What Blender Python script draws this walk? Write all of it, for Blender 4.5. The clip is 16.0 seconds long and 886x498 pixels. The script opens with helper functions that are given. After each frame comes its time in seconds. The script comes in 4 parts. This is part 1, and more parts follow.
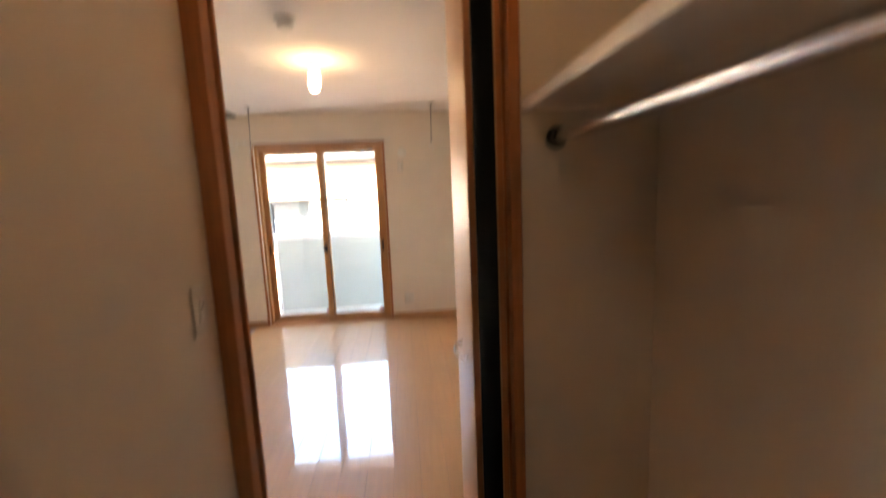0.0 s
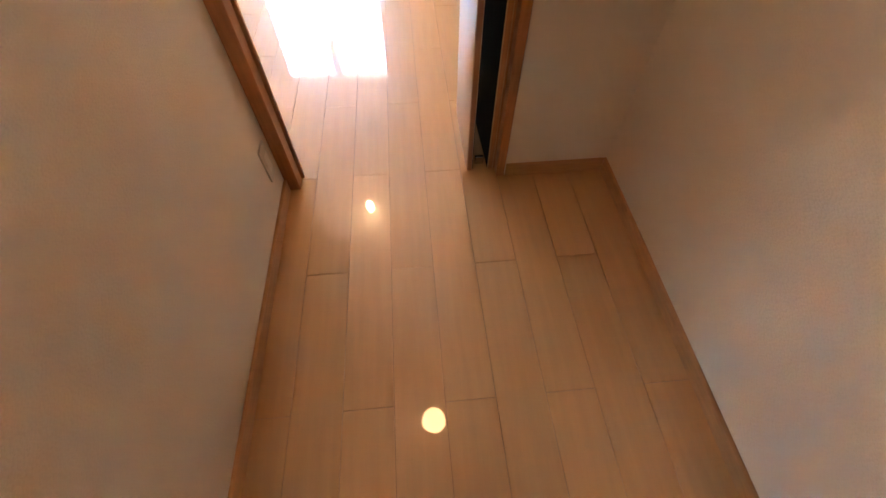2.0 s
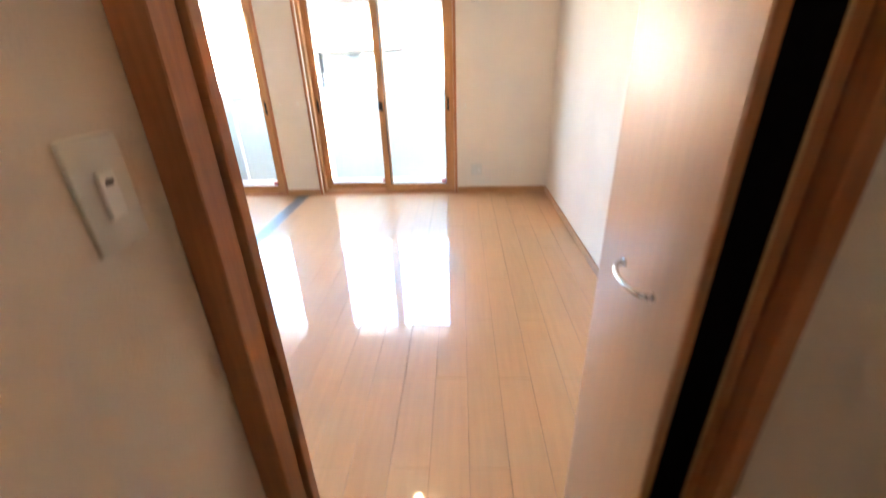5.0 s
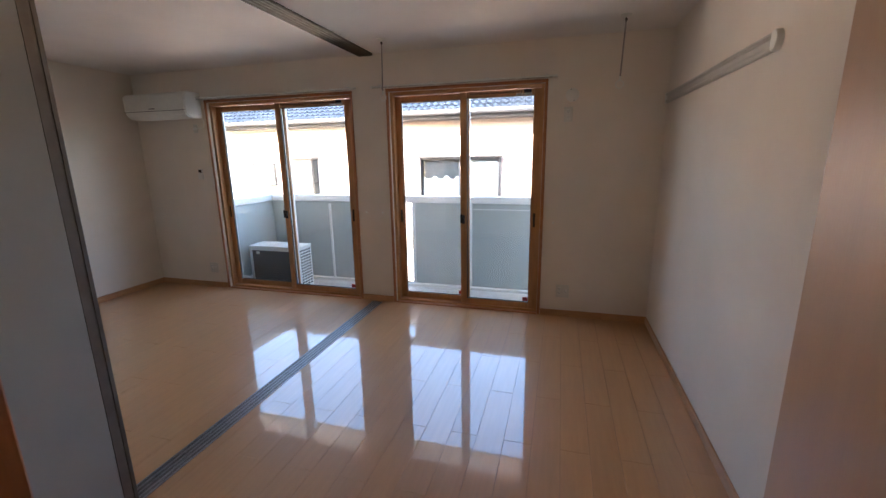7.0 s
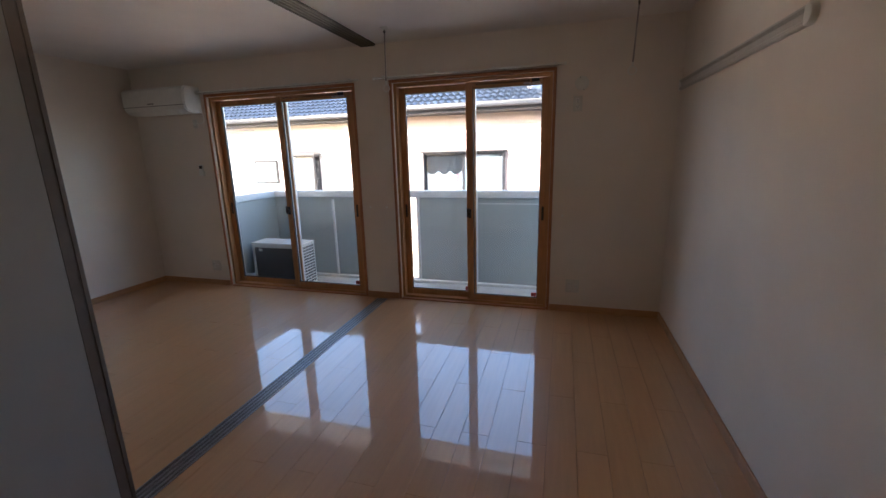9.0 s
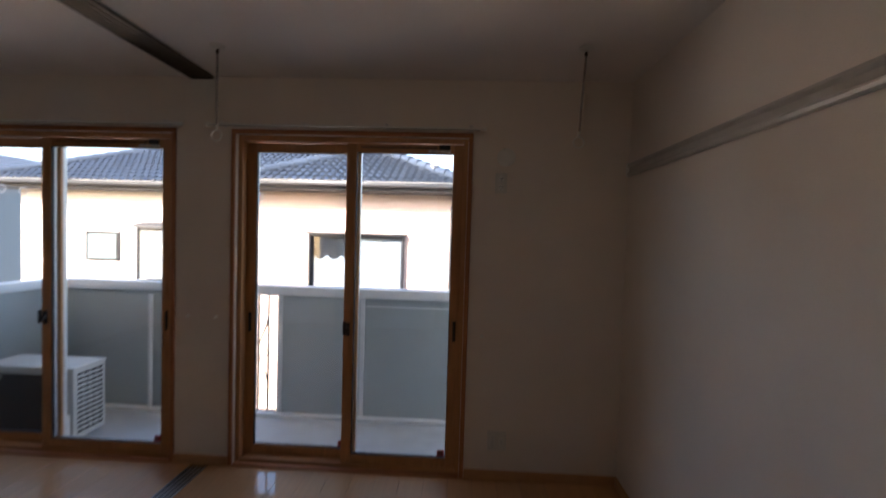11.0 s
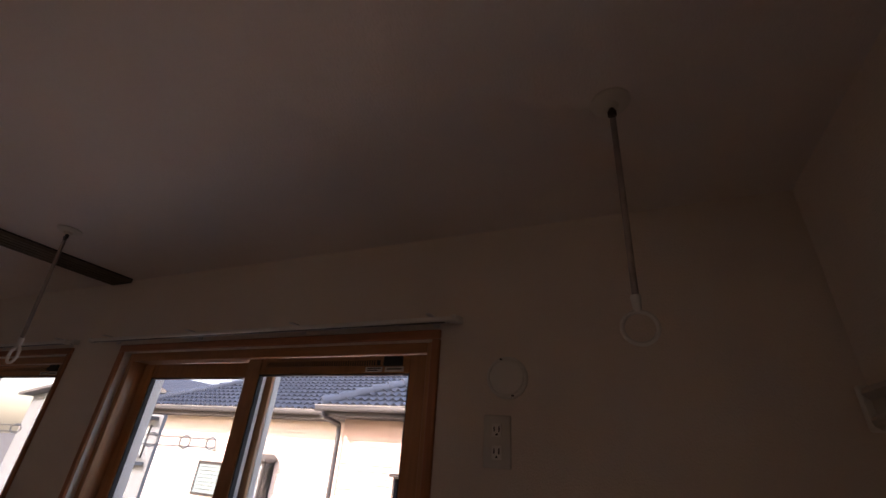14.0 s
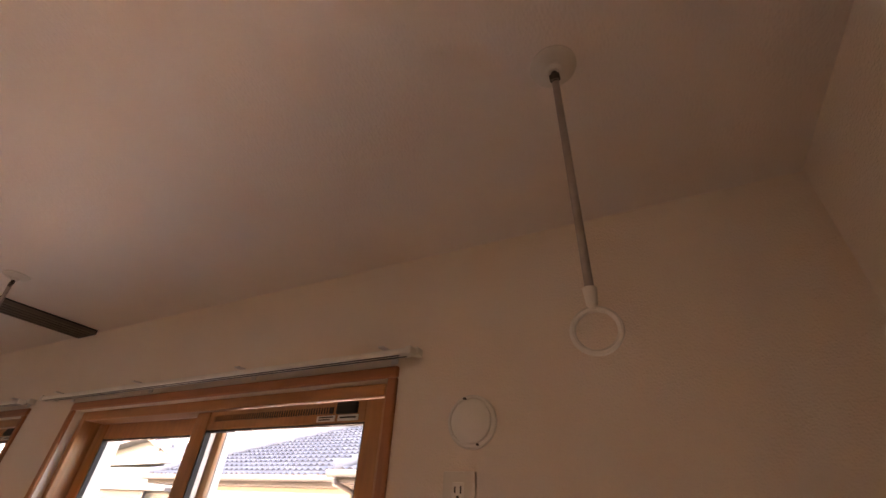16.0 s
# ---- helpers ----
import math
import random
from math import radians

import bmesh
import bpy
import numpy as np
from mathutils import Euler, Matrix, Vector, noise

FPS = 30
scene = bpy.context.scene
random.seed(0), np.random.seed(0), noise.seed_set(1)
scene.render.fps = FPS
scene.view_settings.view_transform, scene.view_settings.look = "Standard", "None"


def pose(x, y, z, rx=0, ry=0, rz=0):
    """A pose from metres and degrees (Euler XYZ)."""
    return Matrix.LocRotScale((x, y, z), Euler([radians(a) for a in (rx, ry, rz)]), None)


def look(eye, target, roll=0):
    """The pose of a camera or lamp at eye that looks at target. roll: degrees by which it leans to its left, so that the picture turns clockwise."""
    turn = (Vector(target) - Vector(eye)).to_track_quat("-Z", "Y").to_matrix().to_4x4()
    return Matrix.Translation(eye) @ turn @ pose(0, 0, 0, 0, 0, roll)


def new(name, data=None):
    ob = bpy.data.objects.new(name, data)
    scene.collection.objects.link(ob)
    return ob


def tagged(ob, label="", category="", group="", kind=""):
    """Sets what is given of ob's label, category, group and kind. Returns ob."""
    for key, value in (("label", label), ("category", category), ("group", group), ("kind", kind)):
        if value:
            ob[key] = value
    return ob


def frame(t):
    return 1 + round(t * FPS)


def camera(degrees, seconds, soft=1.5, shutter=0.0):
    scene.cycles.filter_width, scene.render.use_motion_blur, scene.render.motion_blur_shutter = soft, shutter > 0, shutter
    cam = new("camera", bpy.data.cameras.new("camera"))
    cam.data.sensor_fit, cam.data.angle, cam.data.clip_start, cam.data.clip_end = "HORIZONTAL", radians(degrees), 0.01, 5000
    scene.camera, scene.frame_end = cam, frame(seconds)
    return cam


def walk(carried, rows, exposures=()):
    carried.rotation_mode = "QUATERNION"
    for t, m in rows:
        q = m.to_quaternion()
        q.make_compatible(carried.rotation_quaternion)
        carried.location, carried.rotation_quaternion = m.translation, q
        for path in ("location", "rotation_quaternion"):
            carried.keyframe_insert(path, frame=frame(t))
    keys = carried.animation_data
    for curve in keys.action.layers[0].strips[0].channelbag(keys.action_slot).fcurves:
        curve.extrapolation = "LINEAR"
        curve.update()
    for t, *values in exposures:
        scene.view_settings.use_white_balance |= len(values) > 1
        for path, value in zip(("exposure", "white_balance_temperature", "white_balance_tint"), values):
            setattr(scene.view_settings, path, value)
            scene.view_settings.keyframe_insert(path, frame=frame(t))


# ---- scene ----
cam = camera(94.2, 16.0, shutter=0.4)
PATH = [
    (0, (0.353, 0.375, 1.494), (0.535, 2.347, 1.215), -2.4),
    (0.5, (0.24, 0.329, 1.248), (0.388, 2.04, 0.222), 2.1),
    (1, (0.322, 0.35, 1.255), (0.462, 1.671, -0.24), 1.3),
    (1.5, (0.32, 0.367, 1.224), (0.439, 1.535, -0.395), 1.1),
    (2, (0.337, 0.359, 1.203), (0.438, 1.484, -0.448), 0.0),
    (2.5, (0.342, 0.362, 1.206), (0.442, 1.482, -0.448), -0.1),
    (3, (0.35, 0.358, 1.205), (0.449, 1.493, -0.439), -0.3),
    (3.5, (0.353, 0.392, 1.222), (0.368, 1.584, -0.383), -2.8),
    (4, (0.277, 0.594, 1.248), (0.245, 2.097, -0.071), -2.2),
    (4.5, (0.214, 0.848, 1.292), (0.225, 2.454, 0.101), -1.4),
    (5, (0.205, 1.026, 1.348), (0.117, 2.828, 0.485), -1.8),
    (5.2, (0.201, 1.096, 1.388), (0.037, 2.962, 0.686), -2.7),
    (7.3, (0.325, 1.483, 1.474), (-0.224, 3.355, 1.033), -0.8),
    (7.5, (0.329, 1.489, 1.466), (-0.226, 3.358, 1.021), -1.0),
    (8, (0.305, 1.479, 1.456), (-0.261, 3.346, 1.018), -1.2),
    (10.3, (0.125, 2.178, 1.395), (-0.327, 4.064, 0.906), -0.4),
    (10.5, (0.1, 2.364, 1.391), (-0.246, 4.298, 1.017), 2.5),
    (11, (0.118, 2.759, 1.477), (0.033, 4.756, 1.411), 1.7),
    (11.5, (0.28, 3.136, 1.572), (0.192, 5.115, 1.846), -0.5),
    (12, (0.372, 3.451, 1.695), (0.196, 5.381, 2.189), -0.5),
    (12.5, (0.46, 3.647, 1.69), (-0.007, 5.453, 2.412), 1.3),
    (13, (0.58, 3.816, 1.707), (-0.027, 5.524, 2.552), 2.1),
    (13.5, (0.596, 3.974, 1.739), (-0.043, 5.658, 2.609), 2.7),
    (14, (0.653, 4.14, 1.753), (-0.08, 5.768, 2.654), 4.2),
    (14.5, (0.682, 4.297, 1.77), (-0.08, 5.86, 2.758), 5.2),
    (15, (0.717, 4.363, 1.767), (-0.029, 5.882, 2.834), 4.0),
    (15.5, (0.736, 4.384, 1.767), (-0.011, 5.866, 2.884), 3.7),
    (16, (0.735, 4.381, 1.764), (-0.05, 5.843, 2.88), 3.5),
]
EXPOSURES = [(0, 5.25, 7400, 15), (0.5, 4.85, 7450, 18), (1.0, 5.25, 7500, 20), (1.5, 6.0, 7450, 17), (2.5, 6.65, 7300, 17), (3.5, 6.93, 7100, 15), (4.5, 6.5, 6450, 10), (5.0, 6.08, 6300, 9), (7.3, 3.58, 6250, 17), (8.0, 3.22, 6200, 17), (8.2, 3.18, 6200, 17), (10.3, 2.9, 6100, 19), (11.0, 2.52, 6400, 20), (12.0, 1.75, 6350, 26), (13.5, 1.55, 6800, 34), (14.5, 2.68, 7500, 37), (15.2, 3.3, 8150, 39), (16.0, 3.96, 8650, 37)]
walk(cam, [(t, look(eye, target, roll)) for t, eye, target, roll in PATH], EXPOSURES)

# ---- daylight ----
SUN_ELEVATION, SUN_AZIMUTH = 29.0, -24.0   # azimuth: from -y towards +x
world = bpy.data.worlds.new("world")
scene.world = world
world.use_nodes = True
wn = world.node_tree.nodes
sky = wn.new("ShaderNodeTexSky")
sky.sky_type = "NISHITA"
sky.sun_disc = False
sky.sun_elevation = radians(SUN_ELEVATION)
sky.sun_rotation = radians(180 - SUN_AZIMUTH)
sky.dust_density = 2.0
wn["Background"].inputs["Strength"].default_value = 0.15
world.node_tree.links.new(sky.outputs["Color"], wn["Background"].inputs["Color"])
sun_data = bpy.data.lights.new("sun", "SUN")
sun_data.energy, sun_data.angle, sun_data.color = 2.0, radians(0.5), (1.0, 0.95, 0.88)
sun = new("sun", sun_data)
toward = Vector((math.sin(radians(SUN_AZIMUTH)) * math.cos(radians(SUN_ELEVATION)), -math.cos(radians(SUN_AZIMUTH)) * math.cos(radians(SUN_ELEVATION)), math.sin(radians(SUN_ELEVATION))))
sun.matrix_world = look(toward * 30, (0, 0, 0))


# ---- materials ----
def material(name, colour, rough=0.5, metal=0.0, coat=0.0, coat_rough=0.05, vary=0.0, vary_scale=6.0, grain=None, bump=0.0, bump_scale=300.0, random_amount=0.0, specular=0.5, coat_ior=1.5):
    """A principled material with two scales of variation: broad mottling and fine relief; grain: a stretch (x, y, z) for wood."""
    m = bpy.data.materials.new(name)
    m.use_nodes = True
    nt = m.node_tree
    b = nt.nodes["Principled BSDF"]
    b.inputs["Roughness"].default_value = rough
    b.inputs["Metallic"].default_value = metal
    b.inputs["Coat Weight"].default_value = coat
    b.inputs["Coat Roughness"].default_value = coat_rough
    b.inputs["Specular IOR Level"].default_value = specular
    b.inputs["Coat IOR"].default_value = coat_ior
    tex = nt.nodes.new("ShaderNodeTexCoord")
    geo = nt.nodes.new("ShaderNodeNewGeometry")
    col = nt.nodes.new("ShaderNodeRGB")
    col.outputs[0].default_value = (*colour, 1)
    out = col.outputs[0]
    if vary:
        n = nt.nodes.new("ShaderNodeTexNoise")
        n.inputs["Scale"].default_value = vary_scale
        n.inputs["Detail"].default_value = 5
        if grain:
            mp = nt.nodes.new("ShaderNodeMapping")
            mp.inputs["Scale"].default_value = grain
            nt.links.new(geo.outputs["Position"], mp.inputs["Vector"])
            nt.links.new(mp.outputs[0], n.inputs["Vector"])
        else:
            nt.links.new(geo.outputs["Position"], n.inputs["Vector"])
        hsv = nt.nodes.new("ShaderNodeHueSaturation")
        mr = nt.nodes.new("ShaderNodeMapRange")
        mr.inputs["From Min"].default_value, mr.inputs["From Max"].default_value = 0.3, 0.7
        mr.inputs["To Min"].default_value, mr.inputs["To Max"].default_value = 1 - vary, 1 + vary
        nt.links.new(n.outputs["Fac"], mr.inputs["Value"])
        nt.links.new(mr.outputs[0], hsv.inputs["Value"])
        nt.links.new(out, hsv.inputs["Color"])
        out = hsv.outputs[0]
        rr = nt.nodes.new("ShaderNodeMapRange")
        rr.inputs["To Min"].default_value, rr.inputs["To Max"].default_value = rough * 0.88, min(1, rough * 1.12)
        nt.links.new(n.outputs["Fac"], rr.inputs["Value"])
        nt.links.new(rr.outputs[0], b.inputs["Roughness"])
    if random_amount:
        oi = nt.nodes.new("ShaderNodeObjectInfo")
        hs = nt.nodes.new("ShaderNodeHueSaturation")
        mr2 = nt.nodes.new("ShaderNodeMapRange")
        mr2.inputs["To Min"].default_value, mr2.inputs["To Max"].default_value = 1 - random_amount, 1 + random_amount
        nt.links.new(oi.outputs["Random"], mr2.inputs["Value"])
        nt.links.new(mr2.outputs[0], hs.inputs["Value"])
        nt.links.new(out, hs.inputs["Color"])
        out = hs.outputs[0]
    nt.links.new(out, b.inputs["Base Color"])
    if bump:
        f = nt.nodes.new("ShaderNodeTexNoise")
        f.inputs["Scale"].default_value = bump_scale
        f.inputs["Detail"].default_value = 3
        if grain:
            mp2 = nt.nodes.new("ShaderNodeMapping")
            mp2.inputs["Scale"].default_value = grain
            nt.links.new(geo.outputs["Position"], mp2.inputs["Vector"])
            nt.links.new(mp2.outputs[0], f.inputs["Vector"])
        else:
            nt.links.new(geo.outputs["Position"], f.inputs["Vector"])
        bp = nt.nodes.new("ShaderNodeBump")
        bp.inputs["Strength"].default_value = bump
        bp.inputs["Distance"].default_value = 0.002
        nt.links.new(f.outputs["Fac"], bp.inputs["Height"])
        nt.links.new(bp.outputs[0], b.inputs["Normal"])
    return m


def emitter(name, colour, strength):
    m = bpy.data.materials.new(name)
    m.use_nodes = True
    b = m.node_tree.nodes["Principled BSDF"]
    b.inputs["Base Color"].default_value = (0.9, 0.88, 0.84, 1)
    b.inputs["Emission Color"].default_value = (*colour, 1)
    b.inputs["Emission Strength"].default_value = strength
    return m


def woven(name, colour, angle, size, depth):
    """Wallpaper with a fine diagonal weave pressed into it."""
    m = material(name, colour, rough=0.85, vary=0.03, vary_scale=3.0)
    nt = m.node_tree
    b = nt.nodes["Principled BSDF"]
    geo = nt.nodes.new("ShaderNodeNewGeometry")
    mp = nt.nodes.new("ShaderNodeMapping")
    mp.inputs["Rotation"].default_value = (radians(angle), radians(angle), radians(angle))
    mp.inputs["Scale"].default_value = (1 / size, 0.55 / size, 1 / size)
    nt.links.new(geo.outputs["Position"], mp.inputs["Vector"])
    v = nt.nodes.new("ShaderNodeTexVoronoi")
    v.inputs["Scale"].default_value = 1.0
    v.inputs["Randomness"].default_value = 0.8
    nt.links.new(mp.outputs[0], v.inputs["Vector"])
    n = nt.nodes.new("ShaderNodeTexNoise")
    n.inputs["Scale"].default_value = 700
    nt.links.new(geo.outputs["Position"], n.inputs["Vector"])
    add = nt.nodes.new("ShaderNodeMath")
    add.operation = "MULTIPLY_ADD"
    add.inputs[1].default_value = 0.5
    nt.links.new(n.outputs["Fac"], add.inputs[0])
    nt.links.new(v.outputs["Distance"], add.inputs[2])
    bp = nt.nodes.new("ShaderNodeBump")
    bp.inputs["Strength"].default_value = 0.8
    bp.inputs["Distance"].default_value = depth
    nt.links.new(add.outputs[0], bp.inputs["Height"])
    nt.links.new(bp.outputs[0], b.inputs["Normal"])
    return m


def glass_material(name, tint=(1, 1, 1), gloss=1.0):
    m = bpy.data.materials.new(name)
    m.use_nodes = True
    nt = m.node_tree
    nt.nodes.remove(nt.nodes["Principled BSDF"])
    tr = nt.nodes.new("ShaderNodeBsdfTransparent")
    tr.inputs[0].default_value = (*tint, 1)
    gl = nt.nodes.new("ShaderNodeBsdfGlossy")
    gl.inputs["Roughness"].default_value = 0.0
    fr = nt.nodes.new("ShaderNodeLayerWeight")
    fr.inputs["Blend"].default_value = 0.5
    power = nt.nodes.new("ShaderNodeMath")
    power.operation = "POWER"
    power.inputs[1].default_value = 5.0
    nt.links.new(fr.outputs["Facing"], power.inputs[0])
    mul = nt.nodes.new("ShaderNodeMath")
    mul.operation = "MULTIPLY_ADD"
    mul.inputs[1].default_value = 0.9 * gloss
    mul.inputs[2].default_value = 0.04 * gloss
    mix = nt.nodes.new("ShaderNodeMixShader")
    nt.links.new(power.outputs[0], mul.inputs[0])
    nt.links.new(mul.outputs[0], mix.inputs[0])
    nt.links.new(tr.outputs[0], mix.inputs[1])
    nt.links.new(gl.outputs[0], mix.inputs[2])
    nt.links.new(mix.outputs[0], nt.nodes["Material Output"].inputs["Surface"])
    return m


WALL = woven("white_wallpaper", (0.80, 0.72, 0.63), 0, 0.004, 0.0012)
CEIL = woven("ceiling_paper", (0.81, 0.755, 0.705), 30, 0.005, 0.0012)
WOOD = material("casing_wood", (0.42, 0.175, 0.078), rough=0.44, specular=0.3, vary=0.14, vary_scale=5, grain=(14, 14, 1.2), bump=0.12, bump_scale=60)
WOOD_H = material("casing_wood_level", (0.42, 0.175, 0.078), rough=0.44, specular=0.3, vary=0.14, vary_scale=5, grain=(1.2, 14, 14), bump=0.12, bump_scale=60)
SASH = material("sash_wood", (0.49, 0.235, 0.093), rough=0.34, vary=0.13, vary_scale=5, grain=(14, 14, 1.2), bump=0.1, bump_scale=60)
SASH_H = material("sash_wood_level", (0.49, 0.235, 0.093), rough=0.34, vary=0.13, vary_scale=5, grain=(1.2, 14, 14), bump=0.1, bump_scale=60)
BASEB = material("baseboard_wood", (0.48, 0.25, 0.11), rough=0.4, vary=0.12, vary_scale=4, grain=(3, 3, 20), bump=0.1, bump_scale=60)
DOORW = material("door_wood", (0.52, 0.30, 0.16), rough=0.42, coat=0.12, coat_rough=0.35, vary=0.05, vary_scale=4, grain=(12, 12, 0.8), bump=0.08, bump_scale=60)
PLANK = material("floor_plank", (0.57, 0.305, 0.135), rough=0.34, specular=0.3, coat=1.0, coat_rough=0.03, vary=0.05, vary_scale=3, grain=(14, 1.0, 14), bump=0.02, bump_scale=40, random_amount=0.02, coat_ior=1.7)
JOINT = material("floor_joint", (0.20, 0.10, 0.05), rough=0.35, vary=0.2)
WHITEP = material("white_plastic", (0.78, 0.77, 0.72), rough=0.35, vary=0.03, vary_scale=20, bump=0.03)
CREAM = material("cream_plastic", (0.67, 0.645, 0.58), rough=0.4, vary=0.04, vary_scale=20, bump=0.03)
BLACK = material("black_plastic", (0.015, 0.014, 0.013), rough=0.45, vary=0.2, vary_scale=30)
# matte black that paints the deep shade between the folded door leaves
GAP_SHADE = material("black_gap_shade", (0.006, 0.006, 0.006), rough=0.95, specular=0.05, vary=0.2, vary_scale=10)
DARK = material("dark_metal", (0.05, 0.042, 0.036), rough=0.4, metal=0.6, vary=0.2, vary_scale=30)
BRONZE = material("bronze_rail", (0.20, 0.165, 0.13), rough=0.42, metal=0.75, vary=0.12, vary_scale=20)
TRACKM = material("floor_track_metal", (0.36, 0.34, 0.33), rough=0.35, metal=0.85, vary=0.1, vary_scale=20)
STILE = material("grey_stile", (0.17, 0.15, 0.14), rough=0.45, metal=0.4, vary=0.1, vary_scale=20)
CHROME = material("brushed_steel", (0.62, 0.61, 0.59), rough=0.25, metal=1.0, vary=0.08, vary_scale=60)
ALU = material("white_aluminium", (0.66, 0.66, 0.65), rough=0.4, metal=0.2, vary=0.05, vary_scale=20)
RAILW = material("wall_rail_white", (0.50, 0.47, 0.42), rough=0.35, metal=0.1, vary=0.05, vary_scale=20)
PANELW = material("partition_face", (0.36, 0.355, 0.345), rough=0.5, vary=0.03, vary_scale=5, bump=0.05, bump_scale=200)
SHELFM = material("shelf_board", (0.68, 0.62, 0.55), rough=0.45, vary=0.05, vary_scale=5, bump=0.05, bump_scale=150)
GLASS = glass_material("window_glass", (0.96, 0.98, 0.97))
GASKET = material("rubber_gasket", (0.02, 0.02, 0.02), rough=0.7, vary=0.2)
RED = material("red_label", (0.45, 0.03, 0.02), rough=0.4, vary=0.1)
PAPER = material("paper_label", (0.8, 0.79, 0.76), rough=0.5, vary=0.05)
BULB = emitter("bulb_glow", (1.0, 0.70, 0.40), 1.6)
DOME = emitter("closet_dome_glow", (1.0, 0.60, 0.30), 0.30)
PARAPET = material("parapet_panel", (0.40, 0.44, 0.425), rough=0.55, vary=0.06, vary_scale=3, bump=0.03, bump_scale=60)
PARAW = material("parapet_white", (0.72, 0.73, 0.72), rough=0.5, vary=0.06, vary_scale=4)
BALCF = material("balcony_floor", (0.55, 0.57, 0.58), rough=0.6, vary=0.1, vary_scale=8, bump=0.2, bump_scale=150)
UNITW = material("unit_white", (0.72, 0.72, 0.68), rough=0.4, vary=0.05, vary_scale=8)
UNITD = material("unit_dark", (0.07, 0.075, 0.08), rough=0.5, vary=0.15, vary_scale=20)
FACADE = material("facade_peach", (0.70, 0.54, 0.46), rough=0.8, vary=0.05, vary_scale=2, bump=0.3, bump_scale=40)
FACADEL = material("facade_cream", (0.80, 0.73, 0.67), rough=0.8, vary=0.05, vary_scale=2, bump=0.3, bump_scale=40)
# white siding darkened to grey, so the colour itself holds its shade
FACADEW = material("facade_white_shaded", (0.20, 0.225, 0.235), rough=0.8, vary=0.05, vary_scale=2, bump=0.2, bump_scale=40)
TILE = material("roof_tile", (0.072, 0.090, 0.120), rough=0.26, vary=0.22, vary_scale=2.5, bump=0.15, bump_scale=60)
GUTTER = material("gutter_grey", (0.038, 0.038, 0.041), rough=0.4, vary=0.08, vary_scale=5)
# soffit boards coloured near black to hold the shadow beneath the gutter
SOFFIT_SHADE = material("soffit_board_shaded", (0.045, 0.042, 0.045), rough=0.7, vary=0.08, vary_scale=4)
DOWNPIPE = material("downpipe_grey", (0.075, 0.075, 0.08), rough=0.45, vary=0.08, vary_scale=5)
SHADEP = material("smoked_panel", (0.018, 0.022, 0.032), rough=0.35, vary=0.12, vary_scale=1.5)
HFRAME = material("house_window_frame", (0.05, 0.05, 0.055), rough=0.4, metal=0.5, vary=0.15, vary_scale=20)
HGLASS = glass_material("house_window_glass", (0.8, 0.84, 0.86), 1.5)
# near-black paint for the unlit rooms behind the neighbours' panes
ROOM_SHADE = material("unlit_room_shade", (0.03, 0.03, 0.035), rough=0.9, vary=0.3, vary_scale=2)
POLEM = material("pole_metal", (0.34, 0.31, 0.29), rough=0.4, metal=0.85, vary=0.12, vary_scale=40)
FROST = material("frosted_glass", (0.22, 0.31, 0.33), rough=0.35, vary=0.1, vary_scale=3)
CURTAIN = material("white_curtain", (0.76, 0.76, 0.78), rough=0.8, vary=0.08, vary_scale=8)
PINK = material("pink_cloth", (0.6, 0.25, 0.25), rough=0.8, vary=0.15, vary_scale=10)
GROUND = material("ground", (0.16, 0.15, 0.13), rough=0.9, vary=0.25, vary_scale=0.6, bump=0.4, bump_scale=30)
BARK = material("bark", (0.10, 0.07, 0.05), rough=0.9, vary=0.3, vary_scale=10, bump=0.5, bump_scale=60)
LEAF = material("leaf", (0.07, 0.12, 0.035), rough=0.6, vary=0.35, vary_scale=3)


# ---- builders ----
def box(bm, x0, x1, y0, y1, z0, z1, bevel=0.0, segments=1):
    made = bmesh.ops.create_cube(bm, size=1)["verts"]
    for v in made:
        v.co = Vector(((x0 + x1) / 2 + v.co.x * (x1 - x0), (y0 + y1) / 2 + v.co.y * (y1 - y0), (z0 + z1) / 2 + v.co.z * (z1 - z0)))
    if bevel:
        edges = {e for v in made for e in v.link_edges}
        bmesh.ops.bevel(bm, geom=list(edges), offset=bevel, segments=segments, affect="EDGES", profile=0.5)
    return bm


def boxed(*sizes, bevel=0.0, segments=1):
    bm = bmesh.new()
    for s in sizes:
        box(bm, *s, bevel=bevel, segments=segments)
    return bm


def rod(bm, a, b, r, sides=16, r2=None, cap=True):
    a, b = Vector(a), Vector(b)
    m = Matrix.Translation((a + b) / 2) @ (b - a).to_track_quat("Z", "Y").to_matrix().to_4x4()
    bmesh.ops.create_cone(bm, cap_ends=cap, segments=sides, radius1=r, radius2=r if r2 is None else r2, depth=(b - a).length, matrix=m)
    return bm


def lathe(bm, profile, centre, axis="z", sides=32):
    """Turns a profile of (radius, height) round an axis through centre; the axis points along z, or out of the wall along -y."""
    rings = []
    for r, h in profile:
        ring = []
        for i in range(sides):
            a = 2 * math.pi * i / sides
            p = (r * math.cos(a), r * math.sin(a), h) if axis == "z" else (r * math.cos(a), -h, r * math.sin(a))
            ring.append(bm.verts.new(Vector(p) + Vector(centre)))
        rings.append(ring)
    for lo, hi in zip(rings, rings[1:]):
        for i in range(sides):
            bm.faces.new((lo[i], lo[(i + 1) % sides], hi[(i + 1) % sides], hi[i]))
    bm.faces.new(rings[-1])
    bm.faces.new(rings[0][::-1])
    bmesh.ops.recalc_face_normals(bm, faces=bm.faces[:])
    return bm


